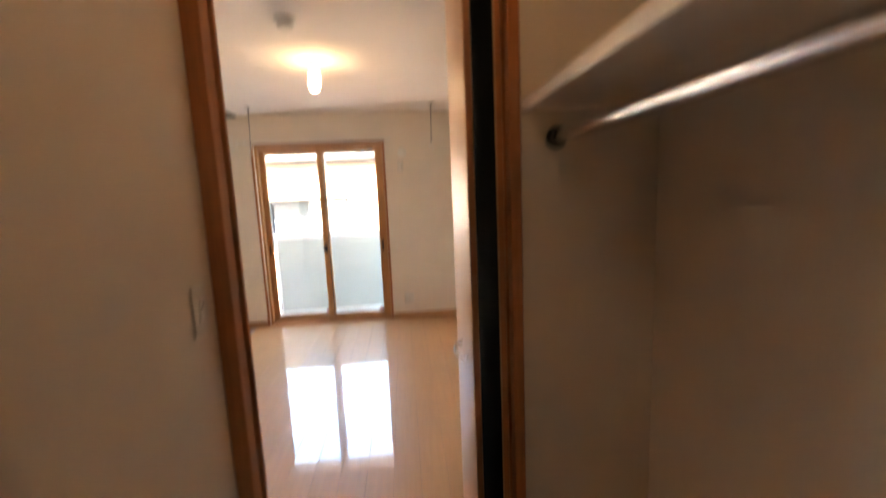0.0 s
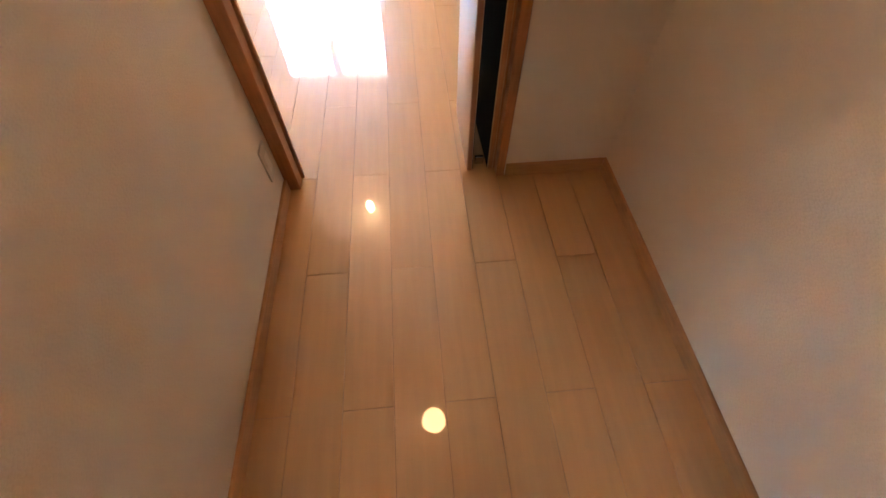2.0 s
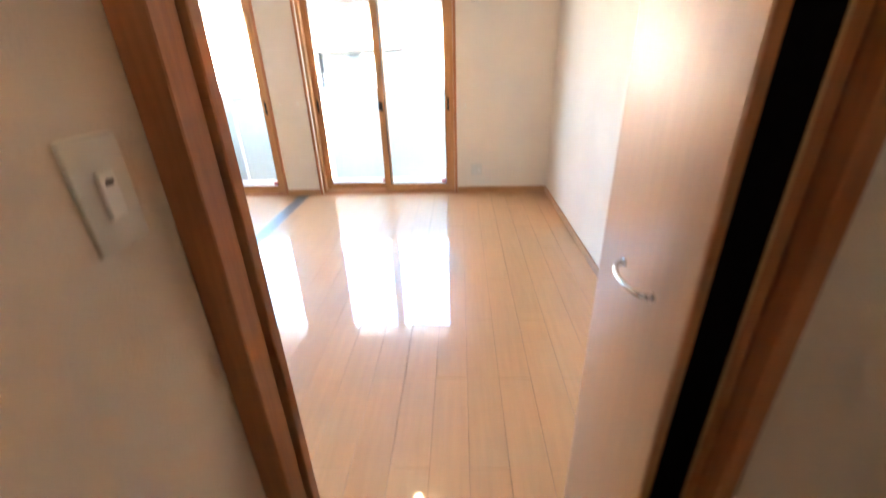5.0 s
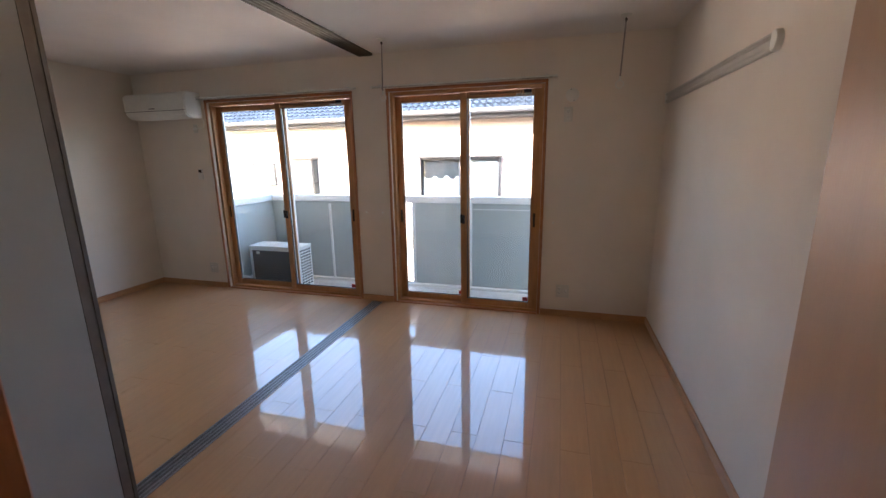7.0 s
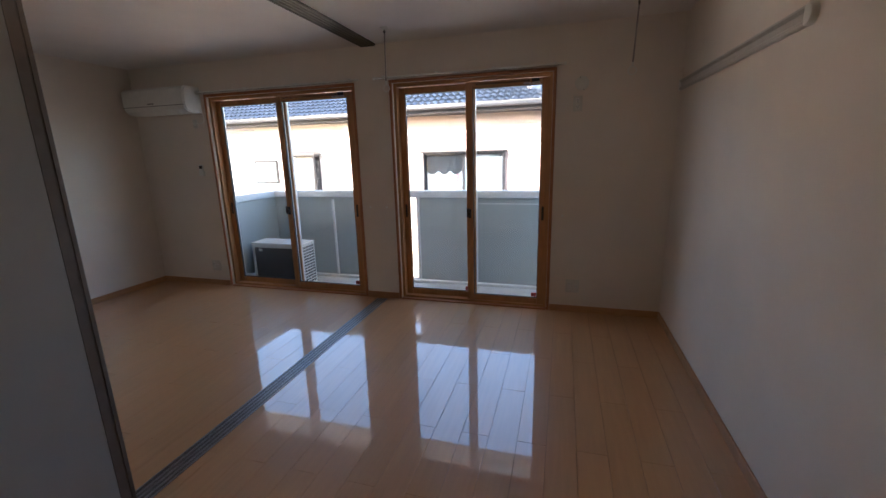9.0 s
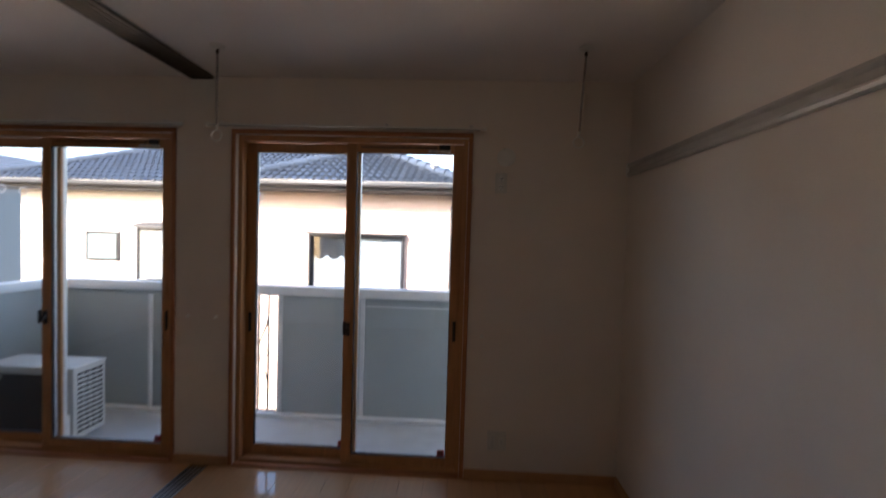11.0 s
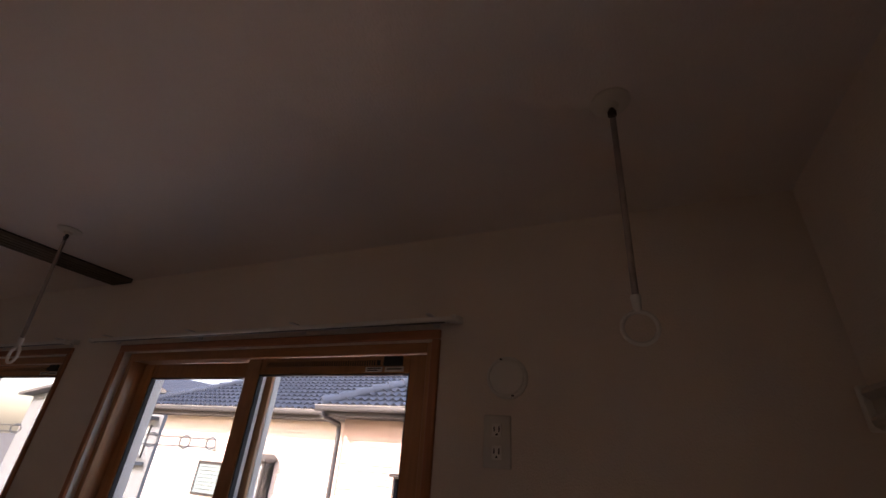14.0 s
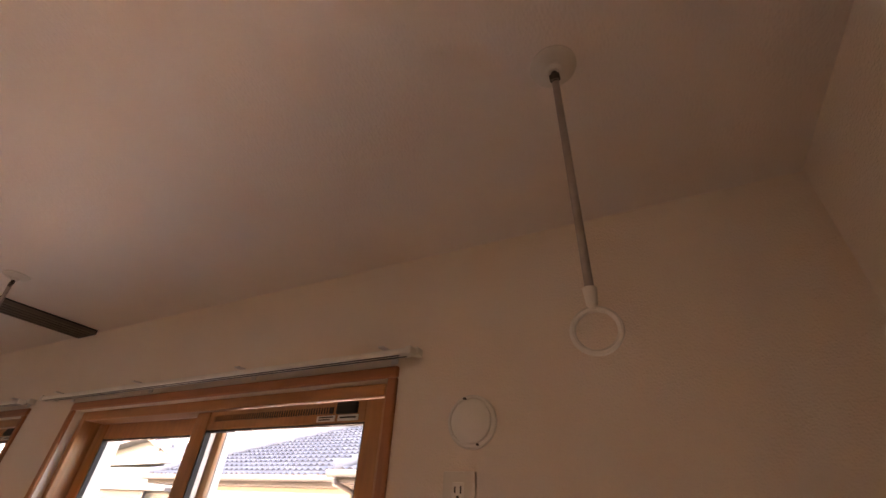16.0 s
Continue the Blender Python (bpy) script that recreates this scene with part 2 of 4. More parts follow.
def extrude_profile(bm, profile, start, end, along="y"):
    """A closed profile swept along an axis: (a, z) pairs in the plane across it."""
    def place(a, z, s):
        return (a, s, z) if along == "y" else (s, a, z)
    lo = [bm.verts.new(place(a, z, start)) for a, z in profile]
    hi = [bm.verts.new(place(a, z, end)) for a, z in profile]
    n = len(profile)
    for i in range(n):
        bm.faces.new((lo[i], lo[(i + 1) % n], hi[(i + 1) % n], hi[i]))
    bm.faces.new(lo[::-1])
    bm.faces.new(hi)
    bmesh.ops.recalc_face_normals(bm, faces=bm.faces[:])
    return bm


def smooth(mesh, angle=35):
    for p in mesh.polygons:
        p.use_smooth = True
    mesh.set_sharp_from_angle(angle=radians(angle))


def part(name, bm, mat, parent=None, label="", kind="", soft=True):
    mesh = bpy.data.meshes.new(name)
    bm.to_mesh(mesh)
    bm.free()
    mesh.materials.append(mat)
    if soft:
        smooth(mesh)
    ob = new(name, mesh)
    ob.parent = parent
    return tagged(ob, label=label, kind=kind)


def thing(name, label, category, at=(0, 0, 0), group="", kind=""):
    """An Empty at the thing's base; its parts are built in world places and hung under it."""
    ob = new(name)
    ob.empty_display_size = 0.05
    ob.location = at
    return tagged(ob, label=label, category=category, group=group, kind=kind)


def under(owner, *obs):
    """Hangs objects built in world places under an Empty that stands elsewhere."""
    for o in obs:
        o.parent = owner
        o.matrix_parent_inverse = Matrix.Translation(owner.location).inverted()


def structure(name, bm, mat, label, category, soft=False):
    return tagged(part(name, bm, mat, soft=soft), label=label, category=category, kind="structure")


# ---- the plan ----
RIGHT, LEFT, WINDOW_Y, BACK_Y, CEILING = 1.095, -4.36, 5.235, 1.67, 2.40
CLOSET_LEFT, CLOSET_RIGHT, CLOSET_FACE, CLOSET_BACK = -0.170, 1.095, 1.523, -0.75
OPEN_L, OPEN_R, HEAD = -0.170, 0.688, 2.34
OUTER_Y = 5.40
# windows: left, right edge of the casing
WINDOWS = ((-1.297, 0.175), (-3.392, -1.645))
WTOP = 2.088

# floors
structure("floor", boxed((LEFT - 0.1, RIGHT + 0.1, BACK_Y - 0.02, OUTER_Y, -0.25, -0.012), (CLOSET_LEFT - 0.1, CLOSET_RIGHT + 0.1, CLOSET_BACK - 0.1, BACK_Y - 0.02, -0.25, -0.012)), JOINT, "glossy light wooden plank floor with fine dark joints", "floor")
# walls
c = 0.028
sizes = []
edges = [LEFT - 0.15, WINDOWS[1][0] + c, WINDOWS[1][1] - c, WINDOWS[0][0] + c, WINDOWS[0][1] - c, RIGHT + 0.15]
for i in (0, 2, 4):
    sizes.append((edges[i], edges[i + 1], WINDOW_Y, OUTER_Y, -0.25, CEILING))
for i in (1, 3):
    sizes.append((edges[i], edges[i + 1], WINDOW_Y, OUTER_Y, WTOP - c, CEILING))
    sizes.append((edges[i], edges[i + 1], WINDOW_Y, OUTER_Y, -0.25, -0.002))
structure("wall_north", boxed(*sizes), WALL, "white embossed wallpaper wall with two tall windows", "wall")
structure("wall_east", boxed((RIGHT, RIGHT + 0.15, BACK_Y, WINDOW_Y, -0.25, CEILING)), WALL, "plain white embossed wallpaper wall", "wall")
structure("wall_west", boxed((LEFT - 0.15, LEFT, BACK_Y, WINDOW_Y, -0.25, CEILING)), WALL, "white wallpaper wall of the far room", "wall")
structure("wall_south", boxed((LEFT - 0.15, OPEN_L - 0.003, CLOSET_FACE, BACK_Y, -0.25, CEILING), (OPEN_R + 0.002, CLOSET_RIGHT + 0.15, CLOSET_FACE, BACK_Y, -0.25, CEILING), (OPEN_L - 0.002, OPEN_R + 0.002, CLOSET_FACE, BACK_Y, HEAD, CEILING)), WALL, "white wallpaper wall with the closet doorway", "wall")
structure("closet_wall_west", boxed((CLOSET_LEFT - 0.12, CLOSET_LEFT, CLOSET_BACK, CLOSET_FACE, -0.25, CEILING)), WALL, "white wallpaper side wall of the closet", "wall")
structure("closet_wall_east", boxed((CLOSET_RIGHT, CLOSET_RIGHT + 0.12, CLOSET_BACK, CLOSET_FACE, -0.25, CEILING)), WALL, "white wallpaper closet wall under the shelf", "wall")
structure("closet_wall_south", boxed((CLOSET_LEFT - 0.12, CLOSET_RIGHT + 0.12, CLOSET_BACK - 0.12, CLOSET_BACK, -0.25, CEILING)), WALL, "plain white back wall of the closet", "wall")
structure("ceiling", boxed((LEFT - 0.15, CLOSET_RIGHT + 0.15, CLOSET_BACK - 0.12, OUTER_Y, CEILING, CEILING + 0.2)), CEIL, "white ceiling paper with a fine woven relief", "ceiling")


# baseboards
def baseboard(name, x0, x1, y0, y1, h=0.06):
    return structure(name, boxed((x0, x1, y0, y1, -0.01, h), bevel=0.003), BASEB, "low wooden baseboard along the wall", "baseboard")


T = 0.012
baseboard("baseboard_east", RIGHT - T, RIGHT, BACK_Y + T, WINDOW_Y)
baseboard("baseboard_west", LEFT, LEFT + T, BACK_Y + T, WINDOW_Y)
baseboard("baseboard_north_east", WINDOWS[0][1] + 0.002, RIGHT - T, WINDOW_Y - T, WINDOW_Y)
baseboard("baseboard_north_middle", WINDOWS[1][1] + 0.002, WINDOWS[0][0] - 0.002, WINDOW_Y - T, WINDOW_Y)
baseboard("baseboard_north_west", LEFT + T, WINDOWS[1][0] - 0.002, WINDOW_Y - T, WINDOW_Y)
baseboard("baseboard_south_west", LEFT + T, -0.245, BACK_Y, BACK_Y + T)
baseboard("baseboard_south_east", OPEN_R + 0.065, RIGHT - T, BACK_Y, BACK_Y + T)
baseboard("baseboard_closet_west", CLOSET_LEFT, CLOSET_LEFT + T, CLOSET_BACK, 1.510)
baseboard("baseboard_closet_east", CLOSET_RIGHT - T, CLOSET_RIGHT, CLOSET_BACK, CLOSET_FACE)
baseboard("baseboard_closet_north", OPEN_R + 0.002, CLOSET_RIGHT - T, CLOSET_FACE - T, CLOSET_FACE)

# doorway of the closet
frame_ob = thing("closet_door_frame", "reddish-brown wooden frame round the closet doorway", "door frame", (0.25, 1.6, 0), kind="structure")
j1 = part("jamb", boxed((OPEN_L + 0.001, -0.121, 1.512, 1.566, -0.01, HEAD - 0.03), (OPEN_L + 0.001, -0.130, 1.566, 1.573, -0.01, HEAD - 0.03), (OPEN_L + 0.001, -0.112, 1.573, 1.586, -0.01, HEAD - 0.03), (OPEN_L + 0.001, -0.152, 1.586, 1.672, -0.01, HEAD - 0.03), bevel=0.002), WOOD)
j2 = part("jamb", boxed((0.655, OPEN_R - 0.001, 1.515, 1.560, -0.01, HEAD - 0.03), (0.648, OPEN_R - 0.001, 1.562, 1.684, -0.01, HEAD - 0.03), bevel=0.002), WOOD)
j3 = part("head", boxed((-0.110, 0.646, 1.515, 1.684, HEAD - 0.03, HEAD - 0.002), bevel=0.002), WOOD_H)
j4 = part("head_track", boxed((-0.10, 0.64, 1.555, 1.580, HEAD - 0.045, HEAD - 0.031), bevel=0.001), DARK)
j5 = part("casing", boxed((-0.240, OPEN_L - 0.004, BACK_Y + 0.001, 1.680, -0.01, HEAD), (OPEN_R + 0.003, OPEN_R + 0.06, BACK_Y + 0.001, 1.680, -0.01, HEAD), bevel=0.002), WOOD)
under(frame_ob, j1, j2, j3, j4, j5)


def bifold_door():
    """Two hinged leaves folded into a narrow V that points into the room."""
    owner = thing("folding_door", "light wooden bifold closet door standing folded open", "door", (0.6, 1.75, 0))
    w, th, h = 0.375, 0.022, 2.27
    for base, way, mat_label in (((0.549, 1.545), (0.0, 1.0), "leading"), ((0.634, 1.548), (-0.03, 1.0), "pivot")):
        d = Vector((*way, 0)).normalized()
        n = Vector((d.y, -d.x, 0))
        bm = bmesh.new()
        box(bm, -th / 2, th / 2, 0, w, 0.012, 0.012 + h, bevel=0.003, segments=2)
        m = Matrix(((n.x, d.x, 0, base[0]), (n.y, d.y, 0, base[1]), (0, 0, 1, 0), (0, 0, 0, 1)))
        bm.transform(m)
        leaf = part("leaf", bm, DOORW)
        # edge strips
        bm = bmesh.new()
        box(bm, -th / 2 + 0.003, th / 2 - 0.003, -0.003, 0.001, 0.014, 0.01 + h)
        bm.transform(m)
        strip = part("edge_strip", bm, WOOD)
        under(owner, leaf, strip)
        strip.parent = leaf
        strip.matrix_parent_inverse = Matrix()
        leaf.matrix_parent_inverse = Matrix.Translation(owner.location).inverted()
        # thin black sheet on the inner face, added as the gap's shade
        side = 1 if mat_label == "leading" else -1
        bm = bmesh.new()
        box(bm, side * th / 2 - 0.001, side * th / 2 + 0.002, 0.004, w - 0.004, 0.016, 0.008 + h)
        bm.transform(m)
        gap_shade = part("gap_shade", bm, GAP_SHADE, leaf, "black sheet standing in for the shade between the folded leaves")
        if mat_label == "leading":
            bm = bmesh.new()
            pts = []
            for i in range(13):
                a = math.pi * i / 12
                pts.append(Vector((0.535 - 0.032 * math.sin(a), 1.715 - 0.068 * math.cos(a), 0.952)))
            for a, b in zip(pts, pts[1:]):
                rod(bm, a, b, 0.0055, 10)
            rod(bm, pts[0] + Vector((0.012, 0, 0)), pts[0], 0.009, 12)
            rod(bm, pts[-1] + Vector((0.012, 0, 0)), pts[-1], 0.009, 12)
            handle = part("handle", bm, CHROME, leaf, "arched brushed metal pull handle")
        else:
            bm = boxed((0.575, 0.61, 1.575, 1.59, 0.012, 0.05), bevel=0.002)
            bracket = part("floor_bracket", bm, CHROME, leaf, "small metal pivot bracket at the floor")
    return owner


bifold_door()

# closet shelf and pipe
SX, SZ, PX, PZ = 0.690, 1.698, 0.790, 1.628
shelf = thing("closet_shelf", "pale closet shelf board with a thick front edge", "shelf", (0.9, 0.5, SZ))
s1 = part("board", boxed((SX + 0.025, CLOSET_RIGHT, CLOSET_BACK, CLOSET_FACE - 0.001, SZ + 0.008, SZ + 0.029), bevel=0.002), SHELFM)
s2 = part("front_edge", boxed((SX, SX + 0.024, CLOSET_BACK, CLOSET_FACE - 0.001, SZ, SZ + 0.034), bevel=0.003, segments=2), SHELFM)
under(shelf, s1, s2)
pipe = thing("hanger_pipe", "polished steel closet hanging rail with dark end flange", "clothes rail", (PX, 0.5, PZ))
bm = rod(bmesh.new(), (PX, CLOSET_BACK + 0.01, PZ), (PX, CLOSET_FACE - 0.012, PZ), 0.016, 24)
p1 = part("pipe", bm, CHROME)
bm = lathe(bmesh.new(), [(0.030, 0.0), (0.030, 0.006), (0.021, 0.012), (0.021, 0.03)], (PX, CLOSET_FACE - 0.001, PZ), axis="wall", sides=24)
p2 = part("end_flange", bm, DARK)
bm = lathe(bmesh.new(), [(0.030, 0.0), (0.030, -0.006), (0.021, -0.012), (0.021, -0.03)], (PX, CLOSET_BACK + 0.001, PZ), axis="wall", sides=24)
p3 = part("end_flange", bm, DARK)
under(pipe, p1, p2, p3)

# closet ceiling lamp
lamp = thing("ceiling_lamp", "small lit round ceiling lamp in the closet", "lamp", (0.33, 1.11, CEILING))
l1 = part("base", lathe(bmesh.new(), [(0.105, 0), (0.105, -0.015), (0.10, -0.02)], (0.33, 1.11, CEILING)), WHITEP)
l2 = part("dome", lathe(bmesh.new(), [(0.096, -0.02), (0.094, -0.037), (0.082, -0.06), (0.057, -0.076), (0.023, -0.084)], (0.33, 1.11, CEILING)), DOME, label="glowing opal dome")
under(lamp, l1, l2)

# bulb and detector in the room
bulb = thing("bulb_lamp", "bare warm light bulb in a white ceiling socket", "lamp", (-0.197, 3.367, CEILING))
b1 = part("socket", lathe(bmesh.new(), [(0.05, 0), (0.05, -0.012), (0.03, -0.02), (0.024, -0.05), (0.02, -0.055)], (-0.197, 3.367, CEILING)), WHITEP)
b2 = part("bulb", lathe(bmesh.new(), [(0.018, -0.05), (0.024, -0.06), (0.036, -0.078), (0.040, -0.105), (0.040, -0.155), (0.035, -0.18), (0.022, -0.195), (0.008, -0.20)], (-0.197, 3.367, CEILING)), BULB, label="glowing opal bulb")
under(bulb, b1, b2)
det = thing("smoke_detector", "white round smoke detector on the ceiling", "smoke detector", (-0.198, 2.694, CEILING))
d1 = part("base", lathe(bmesh.new(), [(0.055, 0), (0.055, -0.014), (0.05, -0.02)], (-0.198, 2.694, CEILING)), WHITEP)
d2 = part("chamber", lathe(bmesh.new(), [(0.042, -0.02), (0.04, -0.045), (0.03, -0.052), (0.01, -0.053)], (-0.198, 2.694, CEILING)), CREAM)
d3 = part("tab", boxed((-0.203, -0.193, 2.634, 2.65, CEILING - 0.02, CEILING - 0.004), bevel=0.001), WHITEP)
under(det, d1, d2, d3)


# ---- windows ----
def window(number, x0, x1):
    """A two-leaf sliding terrace window in a wooden casing; the leaf on the right runs on the inner rail."""
    owner = thing("window_%d" % number, "tall two-pane sliding window in a warm brown wooden frame", "window", ((x0 + x1) / 2, WINDOW_Y, 0), kind="structure")
    kids = []
    y0 = WINDOW_Y - 0.010
    # casing: proud of the wall, lining the opening
    kids.append(part("casing_side", boxed((x0, x0 + 0.026, y0, 5.272, 0.0, WTOP - 0.028), bevel=0.003), WOOD))
    kids.append(part("casing_side", boxed((x1 - 0.026, x1, y0, 5.272, 0.0, WTOP - 0.028), bevel=0.003), WOOD))
    kids.append(part("casing_head", boxed((x0, x1, y0 - 0.001, 5.272, WTOP - 0.027, WTOP), bevel=0.003), WOOD_H))
    kids.append(part("sill", boxed((x0 + 0.027, x1 - 0.027, y0 - 0.004, 5.272, -0.005, 0.012), bevel=0.002), WOOD_H))
    # inner frame of the window
    fx0, fx1 = x0 + 0.027, x1 - 0.027
    kids.append(part("frame_side", boxed((fx0, fx0 + 0.028, 5.262, 5.39, 0.012, 2.06), bevel=0.002), SASH))
    kids.append(part("frame_side", boxed((fx1 - 0.028, fx1, 5.262, 5.39, 0.012, 2.06), bevel=0.002), SASH))
    kids.append(part("frame_head", boxed((fx0 + 0.029, fx1 - 0.029, 5.262, 5.39, 2.028, 2.06), bevel=0.002), SASH_H))
    kids.append(part("frame_sill", boxed((fx0 + 0.029, fx1 - 0.029, 5.262, 5.40, 0.0, 0.032), bevel=0.002), SASH_H))
    kids.append(part("outer_frame", boxed((fx0, fx0 + 0.03, 5.391, 5.425, 0.0, 2.06), (fx1 - 0.03, fx1, 5.391, 5.425, 0.0, 2.06), (fx0 + 0.03, fx1 - 0.03, 5.391, 5.425, 2.03, 2.06), (fx0 + 0.03, fx1 - 0.03, 5.401, 5.44, -0.01, 0.025), bevel=0.002), ALU, label="pale aluminium outer frame"))
    mid = (x0 + x1) / 2 + 0.005
    leaves = (("right", mid - 0.04, fx1 - 0.024, 5.272, 5.304), ("left", fx0 + 0.024, mid + 0.038, 5.324, 5.356))
    for side, a, b, ya, yb in leaves:
        w = 0.062
        bits = []
        frame_bm = boxed((a, a + w, ya, ya + 0.016, 0.03, 2.026), (b - w, b, ya, ya + 0.016, 0.03, 2.026), bevel=0.004, segments=2)
        box(frame_bm, a + w, b - w, ya + 0.002, ya + 0.015, 1.972, 2.026, bevel=0.003)
        box(frame_bm, a + w, b - w, ya + 0.002, ya + 0.015, 0.03, 0.088, bevel=0.003)
        sash = part("sash", frame_bm, SASH, owner)
        kids.append(sash)
        yc = ya + 0.0185
        outer = boxed((a + 0.002, a + w - 0.002, yc, yb + 0.012, 0.03, 2.02), (b - w + 0.002, b - 0.002, yc, yb + 0.012, 0.03, 2.02), (a + w - 0.002, b - w + 0.002, yc, yb + 0.012, 1.976, 2.02), (a + w - 0.002, b - w + 0.002, yc, yb + 0.012, 0.03, 0.084), bevel=0.001)
        bits.append(part("outer_cladding", outer, ALU, sash, "pale aluminium cladding outside"))
        g = boxed((a + w - 0.002, a + w + 0.004, ya + 0.004, ya + 0.022, 0.086, 1.974), (b - w - 0.004, b - w + 0.002, ya + 0.004, ya + 0.022, 0.086, 1.974), (a + w, b - w, ya + 0.006, yb - 0.004, 1.968, 1.974), (a + w, b - w, ya + 0.006, yb - 0.004, 0.086, 0.092))
        bits.append(part("gasket", g, GASKET, sash))
        pane = part("pane", boxed((a + w - 0.001, b - w + 0.001, (ya + yb) / 2, (ya + yb) / 2 + 0.005, 0.087, 1.973)), GLASS, sash)
        pane.visible_shadow = False
        bits.append(pane)
        # pull
        hx = b - 0.031 if side == "right" else a + 0.031
        pull = boxed((hx - 0.010, hx + 0.010, ya - 0.004, ya + 0.003, 0.825, 0.95), (hx - 0.004, hx + 0.004, ya - 0.007, ya - 0.003, 0.845, 0.93), bevel=0.002)
        bits.append(part("pull", pull, DARK, sash, "dark recessed pull"))
        # warning label low on the glass
        lx = b - w - 0.008
        bits.append(part("label", boxed((lx - 0.045, lx, ya + 0.012, ya + 0.0135, 0.10, 0.137)), RED, sash, "small red safety sticker", soft=False))
        bits.append(part("label_text", boxed((lx - 0.040, lx - 0.005, ya + 0.0105, ya + 0.0118, 0.124, 0.128), (lx - 0.040, lx - 0.012, ya + 0.0105, ya + 0.0118, 0.112, 0.116)), BLACK, sash, soft=False))
        if side == "right":
            # crescent lock on the meeting stile
            lk = bmesh.new()
            box(lk, a + 0.018, a + 0.044, ya - 0.012, ya, 0.835, 0.92, bevel=0.004, segments=2)
            rod(lk, (a + 0.031, ya - 0.012, 0.878), (a + 0.031, ya - 0.03, 0.878), 0.014, 16)
            box(lk, a + 0.004, a + 0.026, ya - 0.03, ya - 0.018, 0.845, 0.93, bevel=0.004, segments=2)
            bits.append(part("crescent_lock", lk, DARK, sash, "dark crescent latch"))
            # ventilator in the top rail
            bits.append(part("vent_slot", boxed((a + w + 0.03, b - w - 0.105, ya - 0.001, ya + 0.004, 1.996, 2.012)), BLACK, sash, "dark ventilation slot", soft=False))
            fins = bmesh.new()
            n = int((b - a - 2 * w - 0.14) / 0.009)
            for i in range(n):
                fx = a + w + 0.034 + i * 0.009
                box(fins, fx, fx + 0.0035, ya - 0.0025, ya + 0.002, 1.996, 2.012)
            bits.append(part("vent_fins", fins, SASH, sash, soft=False))
            bits.append(part("vent_knob", boxed((b - w - 0.09, b - w - 0.025, ya - 0.008, ya + 0.003, 1.993, 2.022), bevel=0.002), BLACK, sash, "black ventilator slider"))
            bits.append(part("vent_label", boxed((b - w - 0.155, b - w - 0.095, ya - 0.0015, ya + 0.001, 1.976, 1.991), (b - w - 0.085, b - w - 0.02, ya - 0.0015, ya + 0.001, 1.976, 1.991)), PAPER, sash, "two white paper stickers", soft=False))
            bits.append(part("vent_label_text", boxed((b - w - 0.148, b - w - 0.10, ya - 0.0022, ya - 0.0012, 1.985, 1.988), (b - w - 0.148, b - w - 0.11, ya - 0.0022, ya - 0.0012, 1.979, 1.982), (b - w - 0.078, b - w - 0.026, ya - 0.0022, ya - 0.0012, 1.982, 1.986)), DARK, sash, soft=False))
    for k in kids:
        k.parent = None
        under(owner, k)
    return owner


window(1, *WINDOWS[0])
window(2, *WINDOWS[1])


def curtain_rail(x0, x1):
    owner = thing("curtain_rail", "thin double white curtain rail above the window", "curtain rail", ((x0 + x1) / 2, WINDOW_Y, 2.11), group="curtain rails")
    kids = []
    for dy, z in ((0.030, 2.100), (0.062, 2.092)):
        y = WINDOW_Y - dy
        kids.append(part("rail", boxed((x0, x1, y - 0.0115, y + 0.0115, z, z + 0.013), bevel=0.003, segments=2), WHITEP))
        kids.append(part("slot", boxed((x0 + 0.01, x1 - 0.03, y - 0.0022, y + 0.0022, z - 0.0012, z + 0.001)), BLACK, soft=False))
        for x in (x0, x1):
            kids.append(part("end_cap", boxed((x - 0.008, x + 0.008, y - 0.0135, y + 0.0135, z - 0.003, z + 0.016), bevel=0.002), WHITEP))
    for i in range(4):
        x = x0 + 0.08 + (x1 - x0 - 0.16) * i / 3
        kids.append(part("bracket", boxed((x - 0.008, x + 0.008, WINDOW_Y - 0.072, WINDOW_Y, 2.114, 2.118), (x - 0.010, x + 0.010, WINDOW_Y - 0.004, WINDOW_Y, 2.095, 2.128), bevel=0.001), ALU))
    under(owner, *kids)


curtain_rail(-1.415, 0.24)
curtain_rail(-3.50, -1.60)


# ---- ceiling and floor tracks, partition ----
rail = thing("ceiling_track", "dark four-groove ceiling track for sliding partitions", "track", (-1.475, 3.5, CEILING))
bm = boxed((-1.545, -1.405, 1.69, 5.215, CEILING - 0.006, CEILING))
kids = [part("plate", bm, DARK, soft=False)]
for i in range(5):
    x = -1.545 + i * 0.033
    kids.append(part("rib", boxed((x, x + 0.008, 1.69, 5.215, CEILING - 0.02, CEILING - 0.006), bevel=0.001), BRONZE))
kids.append(part("end_plate", boxed((-1.545, -1.405, 5.2155, 5.2185, CEILING - 0.02, CEILING)), DARK, soft=False))
under(rail, *kids)
track = thing("floor_track", "grey metal four-groove track set into the floor", "track", (-1.455, 3.5, 0))
kids = [part("bed", boxed((-1.523, -1.414, 1.69, 5.19, -0.011, -0.002)), STILE, soft=False)]
for i in range(5):
    x = -1.522 + i * 0.0253
    kids.append(part("rib", boxed((x, x + 0.0065, 1.69, 5.19, -0.002, 0.0045), bevel=0.001), TRACKM))
under(track, *kids)


